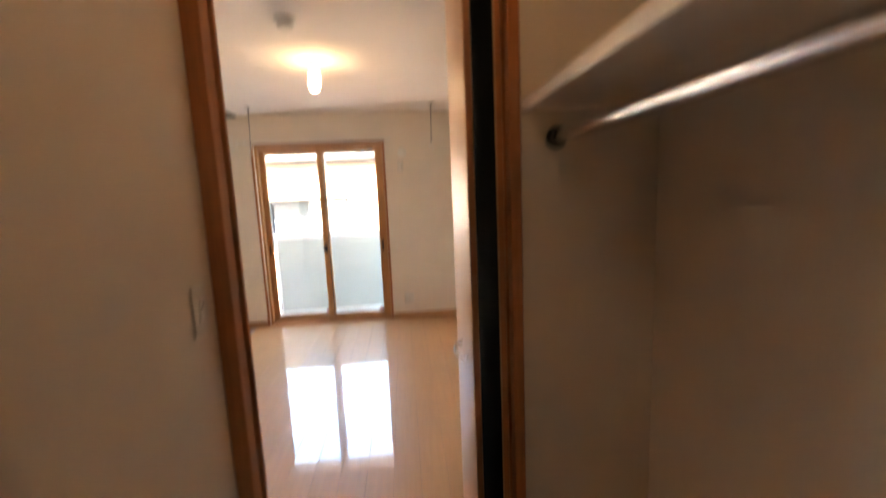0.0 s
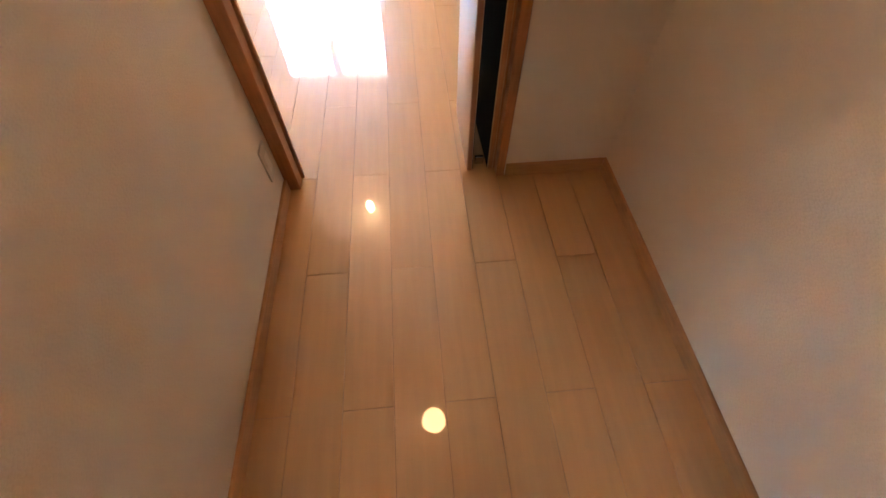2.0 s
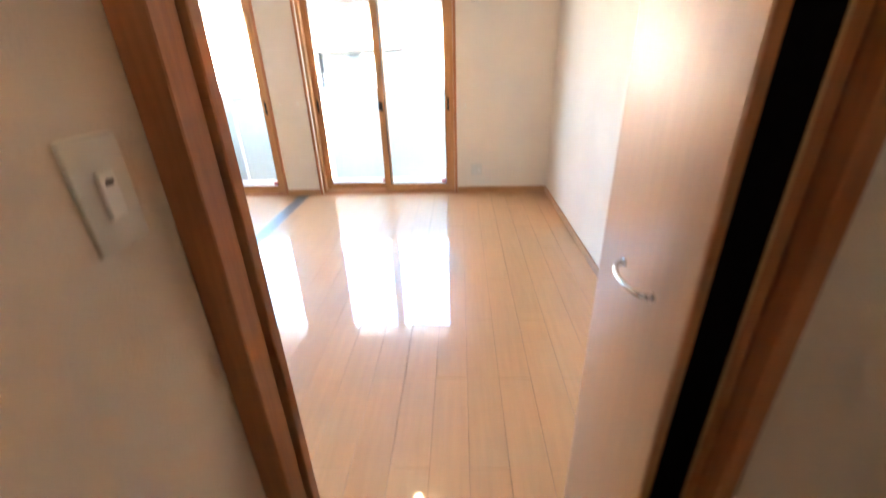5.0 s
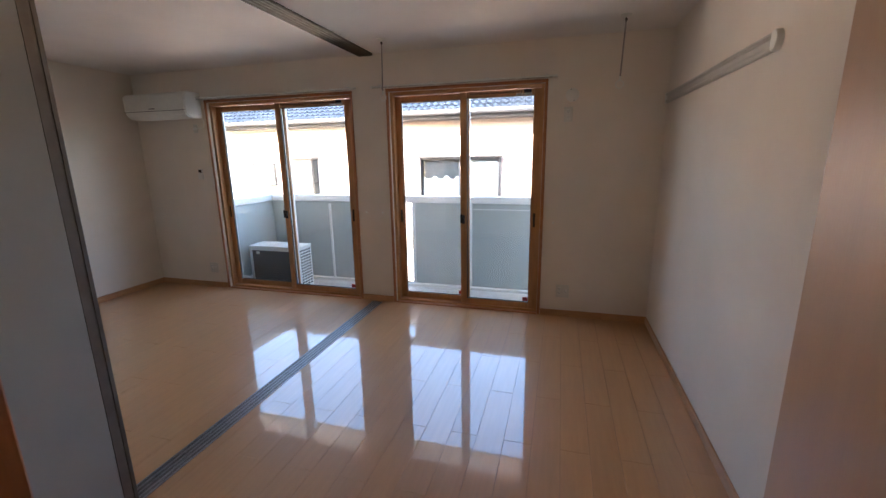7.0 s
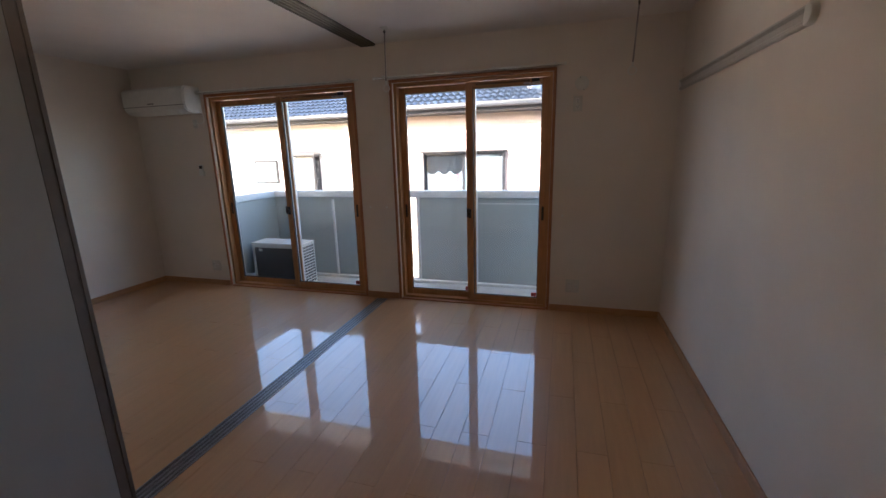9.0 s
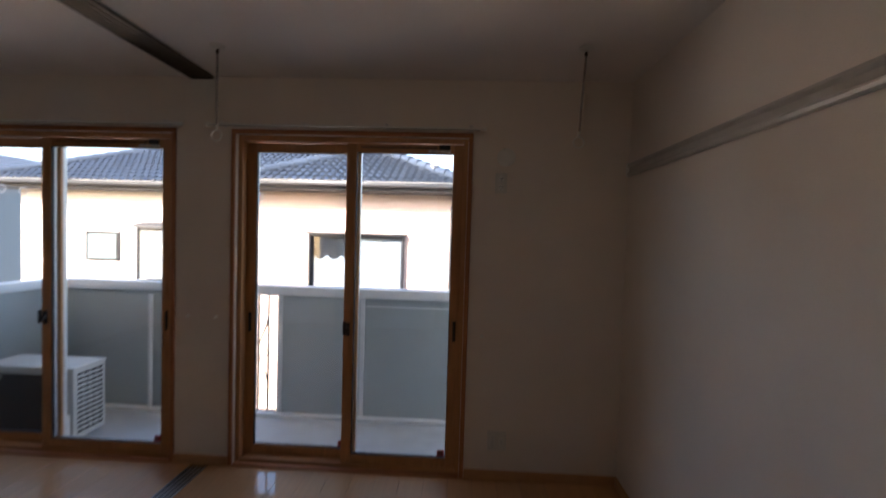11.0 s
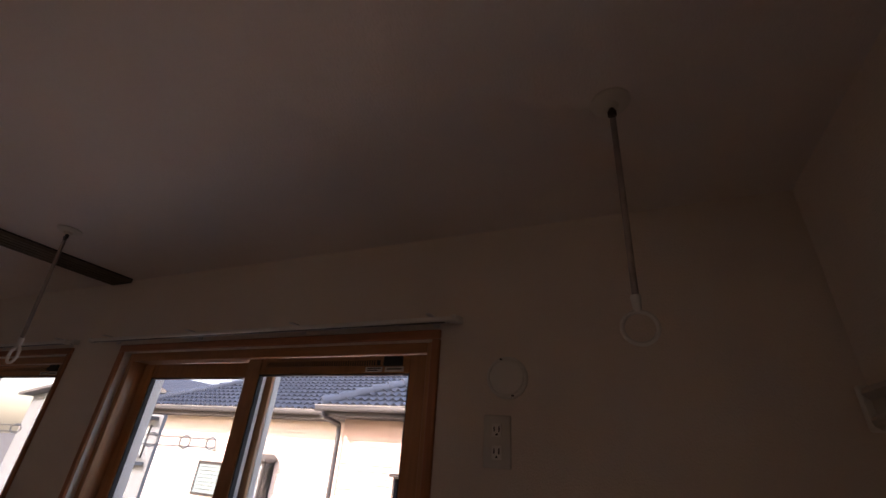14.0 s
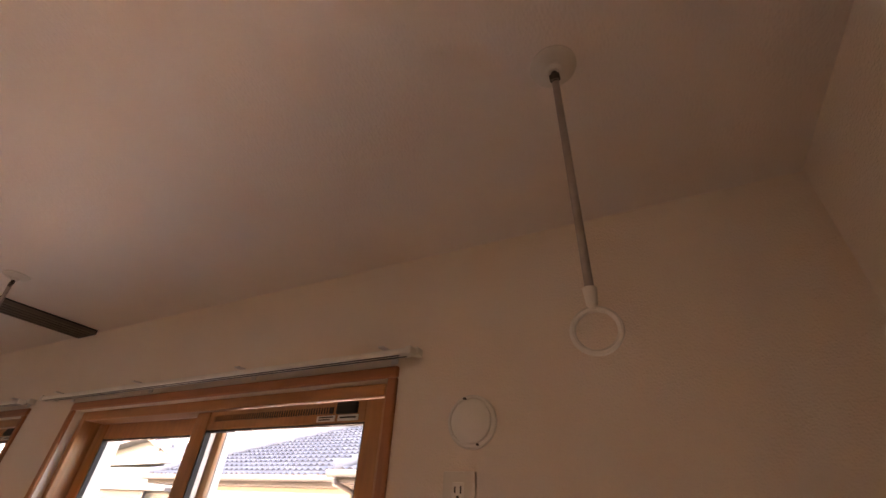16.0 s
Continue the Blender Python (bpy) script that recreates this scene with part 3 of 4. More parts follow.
def partition_panel(x, y0, y1):
    owner = thing("partition_panel", "white sliding partition panel with a dark grey edge", "sliding door", (x, (y0 + y1) / 2, 0.006), group="stacked sliding partitions")
    face = part("face", boxed((x - 0.012, x + 0.012, y0 + 0.02, y1 - 0.056, 0.02, CEILING - 0.03), bevel=0.002), PANELW)
    st = part("stile", boxed((x - 0.013, x + 0.013, y1 - 0.056, y1 - 0.024, 0.008, CEILING - 0.022), (x - 0.010, x + 0.010, y1 - 0.0235, y1 - 0.0165, 0.008, CEILING - 0.022), (x - 0.013, x + 0.013, y1 - 0.016, y1, 0.008, CEILING - 0.022), bevel=0.001), STILE, label="dark grey ribbed stile")
    st2 = part("stile", boxed((x - 0.013, x + 0.013, y0, y0 + 0.02, 0.008, CEILING - 0.022), bevel=0.002), STILE)
    under(owner, face, st, st2)


for i in range(4):
    partition_panel(-1.435 - i * 0.0275, 1.69, 2.572 - 0.004 * i)


# ---- wall rail, drying poles ----
hang = thing("wall_hanger_rail", "long white rounded hanger rail fixed along the wall", "wall rail", (RIGHT, 4.4, 1.89))
bm = bmesh.new()
prof = [(RIGHT, 1.852), (RIGHT - 0.010, 1.850), (RIGHT - 0.019, 1.856), (RIGHT - 0.022, 1.866), (RIGHT - 0.017, 1.874), (RIGHT - 0.010, 1.877), (RIGHT - 0.010, 1.903), (RIGHT - 0.016, 1.906), (RIGHT - 0.022, 1.914), (RIGHT - 0.018, 1.924), (RIGHT - 0.010, 1.928), (RIGHT, 1.927)]
extrude_profile(bm, prof, 3.465, 5.215)
h1 = part("profile", bm, RAILW)
bm = bmesh.new()
lathe_pts = [(0.040, 0.0), (0.040, 0.018), (0.036, 0.024), (0.02, 0.026)]
lathe(bm, lathe_pts, (0, 0, 0), axis="z", sides=28)
bm.transform(Matrix.Translation((RIGHT, 3.470, 1.889)) @ Matrix.Rotation(radians(-90), 4, "Y"))
bmesh.ops.bisect_plane(bm, geom=bm.verts[:] + bm.edges[:] + bm.faces[:], plane_co=(0, 3.480, 0), plane_no=(0, 1, 0), clear_outer=True)
h2 = part("end_cap", bm, WHITEP, label="rounded white end cap")
h3 = part("end_cap", boxed((RIGHT - 0.025, RIGHT, 5.2155, 5.23, 1.847, 1.931), bevel=0.004), WHITEP)
under(hang, h1, h2, h3)


def drying_pole(x, y, dx, dy):
    owner = thing("drying_pole", "slim ceiling-hung drying pole ending in a white ring", "drying pole", (x, y, CEILING), group="ceiling drying poles")
    a = part("base", lathe(bmesh.new(), [(0.037, 0), (0.037, -0.004), (0.030, -0.009), (0.014, -0.012), (0.010, -0.02)], (x, y, CEILING)), CREAM, label="round cream ceiling base")
    bm = rod(bmesh.new(), (x, y, CEILING - 0.018), (x, y, CEILING - 0.045), 0.0055, 12)
    box(bm, x - 0.008, x + 0.008, y - 0.005, y + 0.005, CEILING - 0.036, CEILING - 0.026, bevel=0.001)
    b = part("joint", bm, DARK)
    c = part("pole", rod(bmesh.new(), (x, y, CEILING - 0.04), (x + dx, y + dy, 2.006), 0.0056, 16), POLEM, label="brushed metal tube")
    bm = rod(bmesh.new(), (x + dx, y + dy, 2.012), (x + dx, y + dy, 1.982), 0.0085, 16, 0.006)
    d = part("neck", bm, WHITEP)
    bm = bmesh.new()
    n = 28
    R, r = 0.0265, 0.0038
    rings = []
    for i in range(n):
        t = 2 * math.pi * i / n
        ring = []
        for k in range(8):
            u = 2 * math.pi * k / 8
            ring.append(bm.verts.new((x + dx + (R + r * math.cos(u)) * math.cos(t), y + dy + r * 1.3 * math.sin(u), 1.958 + (R + r * math.cos(u)) * math.sin(t))))
        rings.append(ring)
    for i in range(n):
        for k in range(8):
            bm.faces.new((rings[i][k], rings[(i + 1) % n][k], rings[(i + 1) % n][(k + 1) % 8], rings[i][(k + 1) % 8]))
    bmesh.ops.recalc_face_normals(bm, faces=bm.faces[:])
    e = part("ring", bm, WHITEP, label="white plastic ring")
    under(owner, a, b, c, d, e)


drying_pole(0.694, 4.800, -0.006, 0.050)
drying_pole(-1.136, 4.812, -0.022, 0.035)


# ---- plates on the walls ----
def wall_plate(name, label, category, cx, cz, w, h, sockets):
    """A plate on the window wall with its sockets."""
    owner = thing(name, label, category, (cx, WINDOW_Y, cz), group="wall plates")
    y = WINDOW_Y
    kids = [part("plate", boxed((cx - w / 2, cx + w / 2, y - 0.008, y, cz - h / 2, cz + h / 2), bevel=0.003, segments=2), CREAM)]
    for sx, sz in sockets:
        body = part("socket", boxed((sx - 0.013, sx + 0.013, y - 0.0105, y - 0.007, sz - 0.016, sz + 0.016), bevel=0.002), WHITEP)
        holes = part("slots", boxed((sx - 0.0078, sx - 0.0046, y - 0.0110, y - 0.0095, sz - 0.003, sz + 0.008), (sx + 0.0046, sx + 0.0078, y - 0.0110, y - 0.0095, sz - 0.004, sz + 0.009), (sx - 0.0025, sx + 0.0025, y - 0.0110, y - 0.0095, sz - 0.012, sz - 0.0075)), BLACK, soft=False)
        kids += [body, holes]
    under(owner, *kids)


wall_plate("wall_outlet", "cream double power outlet plate high on the wall", "outlet", 0.347, 1.797, 0.07, 0.12, ((0.347, 1.822), (0.347, 1.772)))
wall_plate("wall_outlet", "cream power and aerial outlet plate near the floor", "outlet", 0.372, 0.243, 0.115, 0.12, ((0.345, 0.262), (0.345, 0.222), (0.40, 0.243)))
wall_plate("wall_outlet", "cream power outlet plate near the floor", "outlet", -3.56, 0.233, 0.115, 0.12, ((-3.585, 0.252), (-3.585, 0.212), (-3.535, 0.233)))
wall_plate("wall_outlet", "small white outlet under the air conditioner", "outlet", -3.55, 1.80, 0.06, 0.09, ((-3.55, 1.80),))
vent = thing("wall_vent", "round white ventilation cap on the wall", "vent", (0.373, WINDOW_Y, 1.95))
v1 = part("ring", lathe(bmesh.new(), [(0.054, 0), (0.054, 0.008), (0.050, 0.012), (0.047, 0.012), (0.046, 0.006)], (0.373, WINDOW_Y, 1.95), axis="wall", sides=40), WHITEP)
v2 = part("cover", lathe(bmesh.new(), [(0.0445, 0.005), (0.0445, 0.013), (0.040, 0.016), (0.01, 0.017)], (0.373, WINDOW_Y, 1.95), axis="wall", sides=40), WHITEP)
v3 = part("catch", boxed((0.355, 0.362, WINDOW_Y - 0.013, WINDOW_Y - 0.004, 1.994, 1.998)), DARK, soft=False)
v4 = part("catch", boxed((0.386, 0.392, WINDOW_Y - 0.013, WINDOW_Y - 0.004, 1.902, 1.906)), DARK, soft=False)
under(vent, v1, v2, v3, v4)
for hx, hz in ((0.262, 0.875), (-1.385, 0.93), (-1.56, 0.93)):
    hk = thing("tassel_hook", "tiny white curtain tassel hook on the wall", "hook", (hx, WINDOW_Y, hz), group="tassel hooks")
    k1 = part("base", lathe(bmesh.new(), [(0.011, 0), (0.011, 0.003), (0.006, 0.005)], (hx, WINDOW_Y, hz), axis="wall", sides=16), WHITEP)
    k2 = part("hook", rod(rod(bmesh.new(), (hx, WINDOW_Y - 0.004, hz), (hx, WINDOW_Y - 0.02, hz - 0.004), 0.0022, 8), (hx, WINDOW_Y - 0.02, hz - 0.004), (hx, WINDOW_Y - 0.023, hz + 0.01), 0.0022, 8), WHITEP)
    under(hk, k1, k2)

# remote holder of the air conditioner
rem = thing("remote_control", "white remote control in a wall holder", "remote control", (-3.558, WINDOW_Y, 1.26))
r1 = part("holder", boxed((-3.59, -3.526, WINDOW_Y - 0.022, WINDOW_Y, 1.255, 1.31), bevel=0.004, segments=2), WHITEP)
r2 = part("body", boxed((-3.584, -3.532, WINDOW_Y - 0.018, WINDOW_Y - 0.003, 1.2575, 1.375), bevel=0.005, segments=2), WHITEP)
r3 = part("screen", boxed((-3.578, -3.538, WINDOW_Y - 0.0195, WINDOW_Y - 0.0175, 1.33, 1.362)), DARK, soft=False)
under(rem, r1, r2, r3)

# air conditioner
ac = thing("air_conditioner", "white wall-mounted air conditioner with a rounded front", "air conditioner", (-3.86, WINDOW_Y, 2.03))
bm = bmesh.new()
W0 = WINDOW_Y
prof = [(W0, 1.905), (W0 - 0.11, 1.900), (W0 - 0.17, 1.908), (W0 - 0.208, 1.935), (W0 - 0.222, 1.98), (W0 - 0.222, 2.08), (W0 - 0.214, 2.13), (W0 - 0.195, 2.155), (W0 - 0.16, 2.163), (W0, 2.163)]
extrude_profile(bm, prof, -4.245, -3.430, along="x")
bmesh.ops.bevel(bm, geom=[e for e in bm.edges if abs(e.verts[0].co.x - e.verts[1].co.x) < 1e-6 and (abs(e.verts[0].co.x + 4.245) < 1e-4 or abs(e.verts[0].co.x + 3.430) < 1e-4)], offset=0.012, segments=3, affect="EDGES")
a1 = part("body", bm, WHITEP)
a2 = part("front_panel", boxed((-4.235, -3.440, W0 - 0.226, W0 - 0.2225, 1.985, 2.135), bevel=0.0015), WHITEP)
a3 = part("panel_seam", boxed((-4.24, -3.435, W0 - 0.2235, W0 - 0.2215, 1.972, 1.977)), STILE, soft=False)
bm = bmesh.new()
box(bm, -4.17, -3.55, -0.004, 0.004, -0.03, 0.03, bevel=0.003)
bm.transform(Matrix.Translation((0, W0 - 0.172, 1.912)) @ Matrix.Rotation(radians(52), 4, "X"))
a4 = part("louvre", bm, WHITEP, label="closed air outlet flap")
a5 = part("top_grille", boxed(*[(-4.20 + i * 0.03, -4.185 + i * 0.03, W0 - 0.15, W0 - 0.02, 2.1631, 2.165) for i in range(24)]), STILE, soft=False)
a6 = part("badge", boxed((-3.90, -3.82, W0 - 0.2275, W0 - 0.2255, 1.993, 2.003)), STILE, label="small grey maker's badge as a plain bar", soft=False)
under(ac, a1, a2, a3, a4, a5, a6)
cord = thing("power_cord", "short white power cord from the air conditioner to its outlet", "cable", (-3.5, WINDOW_Y, 1.85))
curve = bpy.data.curves.new("cord", "CURVE")
curve.dimensions, curve.bevel_depth, curve.bevel_resolution = "3D", 0.0035, 3
sp = curve.splines.new("BEZIER")
pts = ((-3.432, W0 - 0.05, 1.95), (-3.420, W0 - 0.02, 1.88), (-3.430, W0 - 0.012, 1.82), (-3.53, W0 - 0.014, 1.80))
sp.bezier_points.add(len(pts) - 1)
for bp_, p in zip(sp.bezier_points, pts):
    bp_.co = p
    bp_.handle_left_type = bp_.handle_right_type = "AUTO"
tmp = new("cord", curve)
dg = bpy.context.evaluated_depsgraph_get()
mesh = bpy.data.meshes.new_from_object(tmp.evaluated_get(dg))
bpy.data.objects.remove(tmp)
mesh.materials.clear()
mesh.materials.append(WHITEP)
co = new("cord", mesh)
plug = part("plug", boxed((-3.562, -3.53, W0 - 0.03, W0 - 0.0105, 1.789, 1.811), bevel=0.004, segments=2), WHITEP)
under(cord, co, plug)

# closet switch and outlet
CL = CLOSET_LEFT
sw = thing("light_switch", "cream light switch plate on the closet wall", "light switch", (CL, 1.43, 1.22))
k1 = part("plate", boxed((CL, CL + 0.008, 1.392, 1.462, 1.163, 1.283), bevel=0.003, segments=2), CREAM)
k2 = part("rocker", boxed((CL + 0.007, CL + 0.0125, 1.415, 1.439, 1.198, 1.248), bevel=0.002), WHITEP)
k3 = part("indicator", boxed((CL + 0.012, CL + 0.0135, 1.422, 1.432, 1.234, 1.239)), DARK, soft=False)
under(sw, k1, k2, k3)
ot = thing("wall_outlet", "cream outlet plate low on the closet wall", "outlet", (CL, 1.44, 0.2))
k1 = part("plate", boxed((CL, CL + 0.008, 1.408, 1.476, 0.150, 0.282), bevel=0.003, segments=2), CREAM)
k2 = part("socket", boxed((CL + 0.007, CL + 0.0105, 1.426, 1.458, 0.180, 0.25), bevel=0.002), WHITEP)
under(ot, k1, k2)


# ---- balcony ----
PY, BF = 6.27, -0.15
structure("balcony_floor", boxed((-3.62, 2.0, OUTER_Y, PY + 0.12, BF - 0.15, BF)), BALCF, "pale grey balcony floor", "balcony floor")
structure("balcony_gutter", boxed((-3.48, 2.0, PY - 0.06, PY - 0.001, BF, BF + 0.035), bevel=0.004), PARAW, "low white upstand along the parapet", "upstand")
GAP0, GAP1 = -2.05, -1.455
para = thing("balcony_parapet", "grey panelled balcony parapet with a white capping", "parapet", (-0.8, PY, BF), kind="structure")
kids = []
for a, b in ((-3.48, GAP0 - 0.04), (GAP1 + 0.04, -0.73), (-0.69, 0.19), (0.23, 2.0)):
    kids.append(part("panel", boxed((a, b, PY, PY + 0.05, BF + 0.02, 0.915), bevel=0.003), PARAPET))
kids.append(part("capping", boxed((-3.56, 2.0, PY - 0.03, PY + 0.09, 0.915, 0.995), bevel=0.008, segments=2), PARAW))
for x in (GAP0 - 0.02, GAP1 + 0.02, -0.71, 0.21):
    kids.append(part("post", boxed((x - 0.019, x + 0.019, PY - 0.012, PY + 0.06, BF, 0.914), bevel=0.003), PARAW))
kids.append(part("bead", boxed((-0.68, 1.9, PY - 0.004, PY - 0.0005, 0.84, 0.85)), PARAW, soft=False))
kids.append(part("side_panel", boxed((-3.53, -3.481, OUTER_Y, PY + 0.05, BF, 0.915), bevel=0.003), PARAPET))
kids.append(part("side_capping", boxed((-3.56, -3.45, OUTER_Y, PY - 0.031, 0.915, 0.995), bevel=0.008, segments=2), PARAW))
under(para, *kids)
drain = thing("drain_pipe", "slim white drain pipe inside the parapet", "pipe", (-2.58, PY - 0.05, BF))
under(drain, part("pipe", rod(bmesh.new(), (-2.58, PY - 0.035, BF + 0.03), (-2.58, PY - 0.035, 0.86), 0.017, 16), PARAW), part("cap", rod(bmesh.new(), (-2.58, PY - 0.035, 0.86), (-2.58, PY - 0.035, 0.885), 0.020, 16), PARAW))
structure("balcony_end", boxed((2.0, 2.1, OUTER_Y, PY + 0.1, BF, 2.4)), PARAW, "plain white screen at the balcony's end", "wall")

# eave of the own roof over the balcony
structure("eave", boxed((-4.7, 2.1, OUTER_Y, 6.35, 2.58, 2.72), (-4.7, 2.1, 6.35, 6.40, 2.56, 2.74), bevel=0.004), PARAW, "white boarded eave over the balcony", "eave")

# iron grille in the gap
grille = thing("iron_grille", "black wrought-iron balcony grille with scrolls", "grille", ((GAP0 + GAP1) / 2, PY + 0.02, BF))
kids = []
n = 6
for i in range(n):
    x = GAP0 + 0.06 + i * 0.088
    kids.append(part("bar", rod(bmesh.new(), (x, PY + 0.025, BF + 0.02), (x, PY + 0.025, 0.913), 0.008, 10), BLACK))
for i in range(0, n - 1, 2):
    x = GAP0 + 0.06 + i * 0.088
    bm = bmesh.new()
    prev = None
    for k in range(19):
        u = k / 18
        p = Vector((x + 0.044 + 0.04 * math.cos(2 * math.pi * u), PY + 0.012, 0.15 + 0.55 * u))
        if prev is not None:
            rod(bm, prev, p, 0.0065, 6)
        prev = p
    kids.append(part("scroll", bm, BLACK))
    bm = rod(rod(bmesh.new(), (x + 0.06, PY + 0.012, 0.36), (x + 0.115, PY + 0.012, 0.41), 0.0045, 6), (x + 0.06, PY + 0.012, 0.44), (x + 0.115, PY + 0.012, 0.39), 0.0045, 6)
    kids.append(part("leaf_tip", bm, BLACK))
kids.append(part("bottom_rail", boxed((GAP0, GAP1, PY + 0.01, PY + 0.04, BF + 0.01, BF + 0.035), bevel=0.003), BLACK))
under(grille, *kids)


def laundry_arm(x):
    """A bracket with three rings for drying bars, out from the wall over the balcony."""
    owner = thing("laundry_arm", "pale metal laundry bracket with three rings outside the window", "laundry bracket", (x, OUTER_Y, 1.74), group="laundry brackets")
    kids = [part("plate", boxed((x - 0.025, x + 0.025, OUTER_Y, OUTER_Y + 0.012, 1.66, 1.80), bevel=0.003), ALU)]
    kids.append(part("bar", boxed((x - 0.006, x + 0.006, OUTER_Y + 0.012, 5.98, 1.754, 1.760), (x - 0.006, x + 0.006, OUTER_Y + 0.012, 5.98, 1.714, 1.720), bevel=0.001), POLEM))
    for y in (5.62, 5.80, 5.96):
        bm = bmesh.new()
        pr = None
        for k in range(17):
            a = 2 * math.pi * k / 16
            p = Vector((x, y + 0.03 * math.cos(a), 1.737 + 0.03 * math.sin(a)))
            if pr is not None:
                rod(bm, pr, p, 0.0042, 8)
            pr = p
        kids.append(part("ring", bm, ALU))
    under(owner, *kids)


laundry_arm(-1.47)
laundry_arm(-3.44)

# outdoor unit
unit = thing("outdoor_unit", "off-white air conditioner outdoor unit with a dark grille", "outdoor unit", (-3.02, 5.75, BF))
x0, x1, y0, y1, z0, z1 = -3.38, -2.68, 5.62, 5.89, BF + 0.035, 0.42
kids = [part("casing", boxed((x0, x1, y0 + 0.012, y1, z0, z1 - 0.012), bevel=0.008, segments=2), UNITW)]
kids.append(part("lid", boxed((x0 - 0.006, x1 + 0.006, y0 - 0.006, y1 + 0.006, z1 - 0.012, z1 + 0.004), bevel=0.005, segments=2), UNITW))
kids.append(part("front_frame", boxed((x0, x0 + 0.035, y0 - 0.002, y0 + 0.012, z0, z1 - 0.012), (x1 - 0.11, x1, y0 - 0.002, y0 + 0.012, z0, z1 - 0.012), (x0 + 0.035, x1 - 0.11, y0 - 0.002, y0 + 0.012, z1 - 0.055, z1 - 0.012), (x0 + 0.035, x1 - 0.11, y0 - 0.002, y0 + 0.012, z0, z0 + 0.03), bevel=0.002), UNITW))
kids.append(part("front_grille", boxed((x0 + 0.036, x1 - 0.111, y0 + 0.004, y0 + 0.011, z0 + 0.031, z1 - 0.056)), UNITD, label="dark fan grille"))
bars = bmesh.new()
for i in range(16):
    z = z0 + 0.045 + i * 0.027
    box(bars, x0 + 0.037, x1 - 0.112, y0 - 0.004, y0 + 0.002, z, z + 0.004)
kids.append(part("grille_bars", bars, UNITD, soft=False))
kids.append(part("badge", boxed((x0 + 0.10, x0 + 0.15, y0 - 0.006, y0 - 0.0041, z1 - 0.10, z1 - 0.066)), UNITW, label="small pale maker's badge as a plain shape", soft=False))
side = bmesh.new()
for r in range(13):
    for q in range(4):
        box(side, x1 - 0.002, x1 + 0.0015, y0 + 0.03 + q * 0.056, y0 + 0.076 + q * 0.056, z0 + 0.04 + r * 0.036, z0 + 0.062 + r * 0.036)
kids.append(part("side_slots", side, UNITD, label="rows of dark coil slots", soft=False))
for fx in (x0 + 0.1, x1 - 0.1):
    kids.append(part("foot", boxed((fx - 0.03, fx + 0.03, y0 - 0.02, y1 + 0.02, BF, z0), bevel=0.003), UNITD))
kids.append(part("valve_cover", boxed((x1 - 0.1, x1 - 0.02, y0 - 0.03, y0 - 0.0025, z0 + 0.04, z0 + 0.20), bevel=0.006, segments=2), UNITW))
under(unit, *kids)
hose = thing("refrigerant_pipe", "white wrapped pipe behind the outdoor unit", "pipe", (-3.42, 5.7, BF))
bm = bmesh.new()
pp = [Vector((-3.425, 5.41, 1.9)), Vector((-3.425, 5.44, 1.8)), Vector((-3.43, 5.45, 0.2)), Vector((-3.43, 5.5, 0.05)), Vector((-3.42, 5.62, 0.0)), Vector((-3.385, 5.68, 0.02))]
for a, b in zip(pp, pp[1:]):
    rod(bm, a, b, 0.024, 12)
under(hose, part("pipe", bm, PARAW))

# ---- outside ----
structure("ground", boxed((-400, 400, 5.5, 500, -3.4, -3.05)), GROUND, "grey-brown ground between the houses", "ground")


def tiled_slope(bm, a, b, c, d, pitch=0.152, row=0.245):
    """Interlocking wavy tiles over the quad a b (eave) c d (top); each tile has a rounded roll and a raised lower lip."""
    a, b, c, d = map(Vector, (a, b, c, d))
    n = (b - a).cross(d - a).normalized()
    if n.z < 0:
        n = -n
    up = ((d + c) / 2 - (a + b) / 2)
    wide = (b - a).normalized()
    up = (up - wide * up.dot(wide))
    length = up.length
    up.normalize()
    rows = max(1, int(round(length / row)))
    da, cb = (d - a).dot(wide), (c - a).dot(wide)
    for r in range(rows):
        v0, v1 = r * row, (r + 1) * row + 0.02
        f = (r + 0.5) / rows
        lo, hi = da * f, (b - a).length + (cb - (b - a).length) * f
        first, last = int(math.floor(lo / pitch)), int(math.ceil(hi / pitch))
        for k in range(first, last):
            s0, s1 = max(lo, k * pitch), min(hi, (k + 1) * pitch)
            if s1 - s0 < 0.03:
                continue
            lows, highs, fronts = [], [], []
            for q in range(7):
                u = q / 6
                s = s0 + (s1 - s0) * u
                wave = 0.021 * math.sin(2 * math.pi * (s / pitch - k)) + 0.02
                jit = 0.003 * noise.noise(Vector((k * 3.1, r * 2.7, 0)))
                p0 = a + wide * s + up * v0 + n * (wave + 0.050 + jit)
                p1 = a + wide * s + up * v1 + n * (wave + 0.004 + jit)
                lows.append(bm.verts.new(p0))
                highs.append(bm.verts.new(p1))
                fronts.append(bm.verts.new(p0 - n * 0.050 + up * 0.03))
            for q in range(6):
                bm.faces.new((lows[q], lows[q + 1], highs[q + 1], highs[q]))
                bm.faces.new((fronts[q], fronts[q + 1], lows[q + 1], lows[q]))
    return bm


def ridge_caps(bm, a, b, step=0.28):
    a, b = Vector(a), Vector(b)
    n = max(1, int((b - a).length / step))
    for i in range(n):
        p, q = a.lerp(b, i / n), a.lerp(b, (i + 1.12) / n)
        rod(bm, p + Vector((0, 0, 0.075)), q + Vector((0, 0, 0.055)), 0.105, 12, 0.085)
    return bm


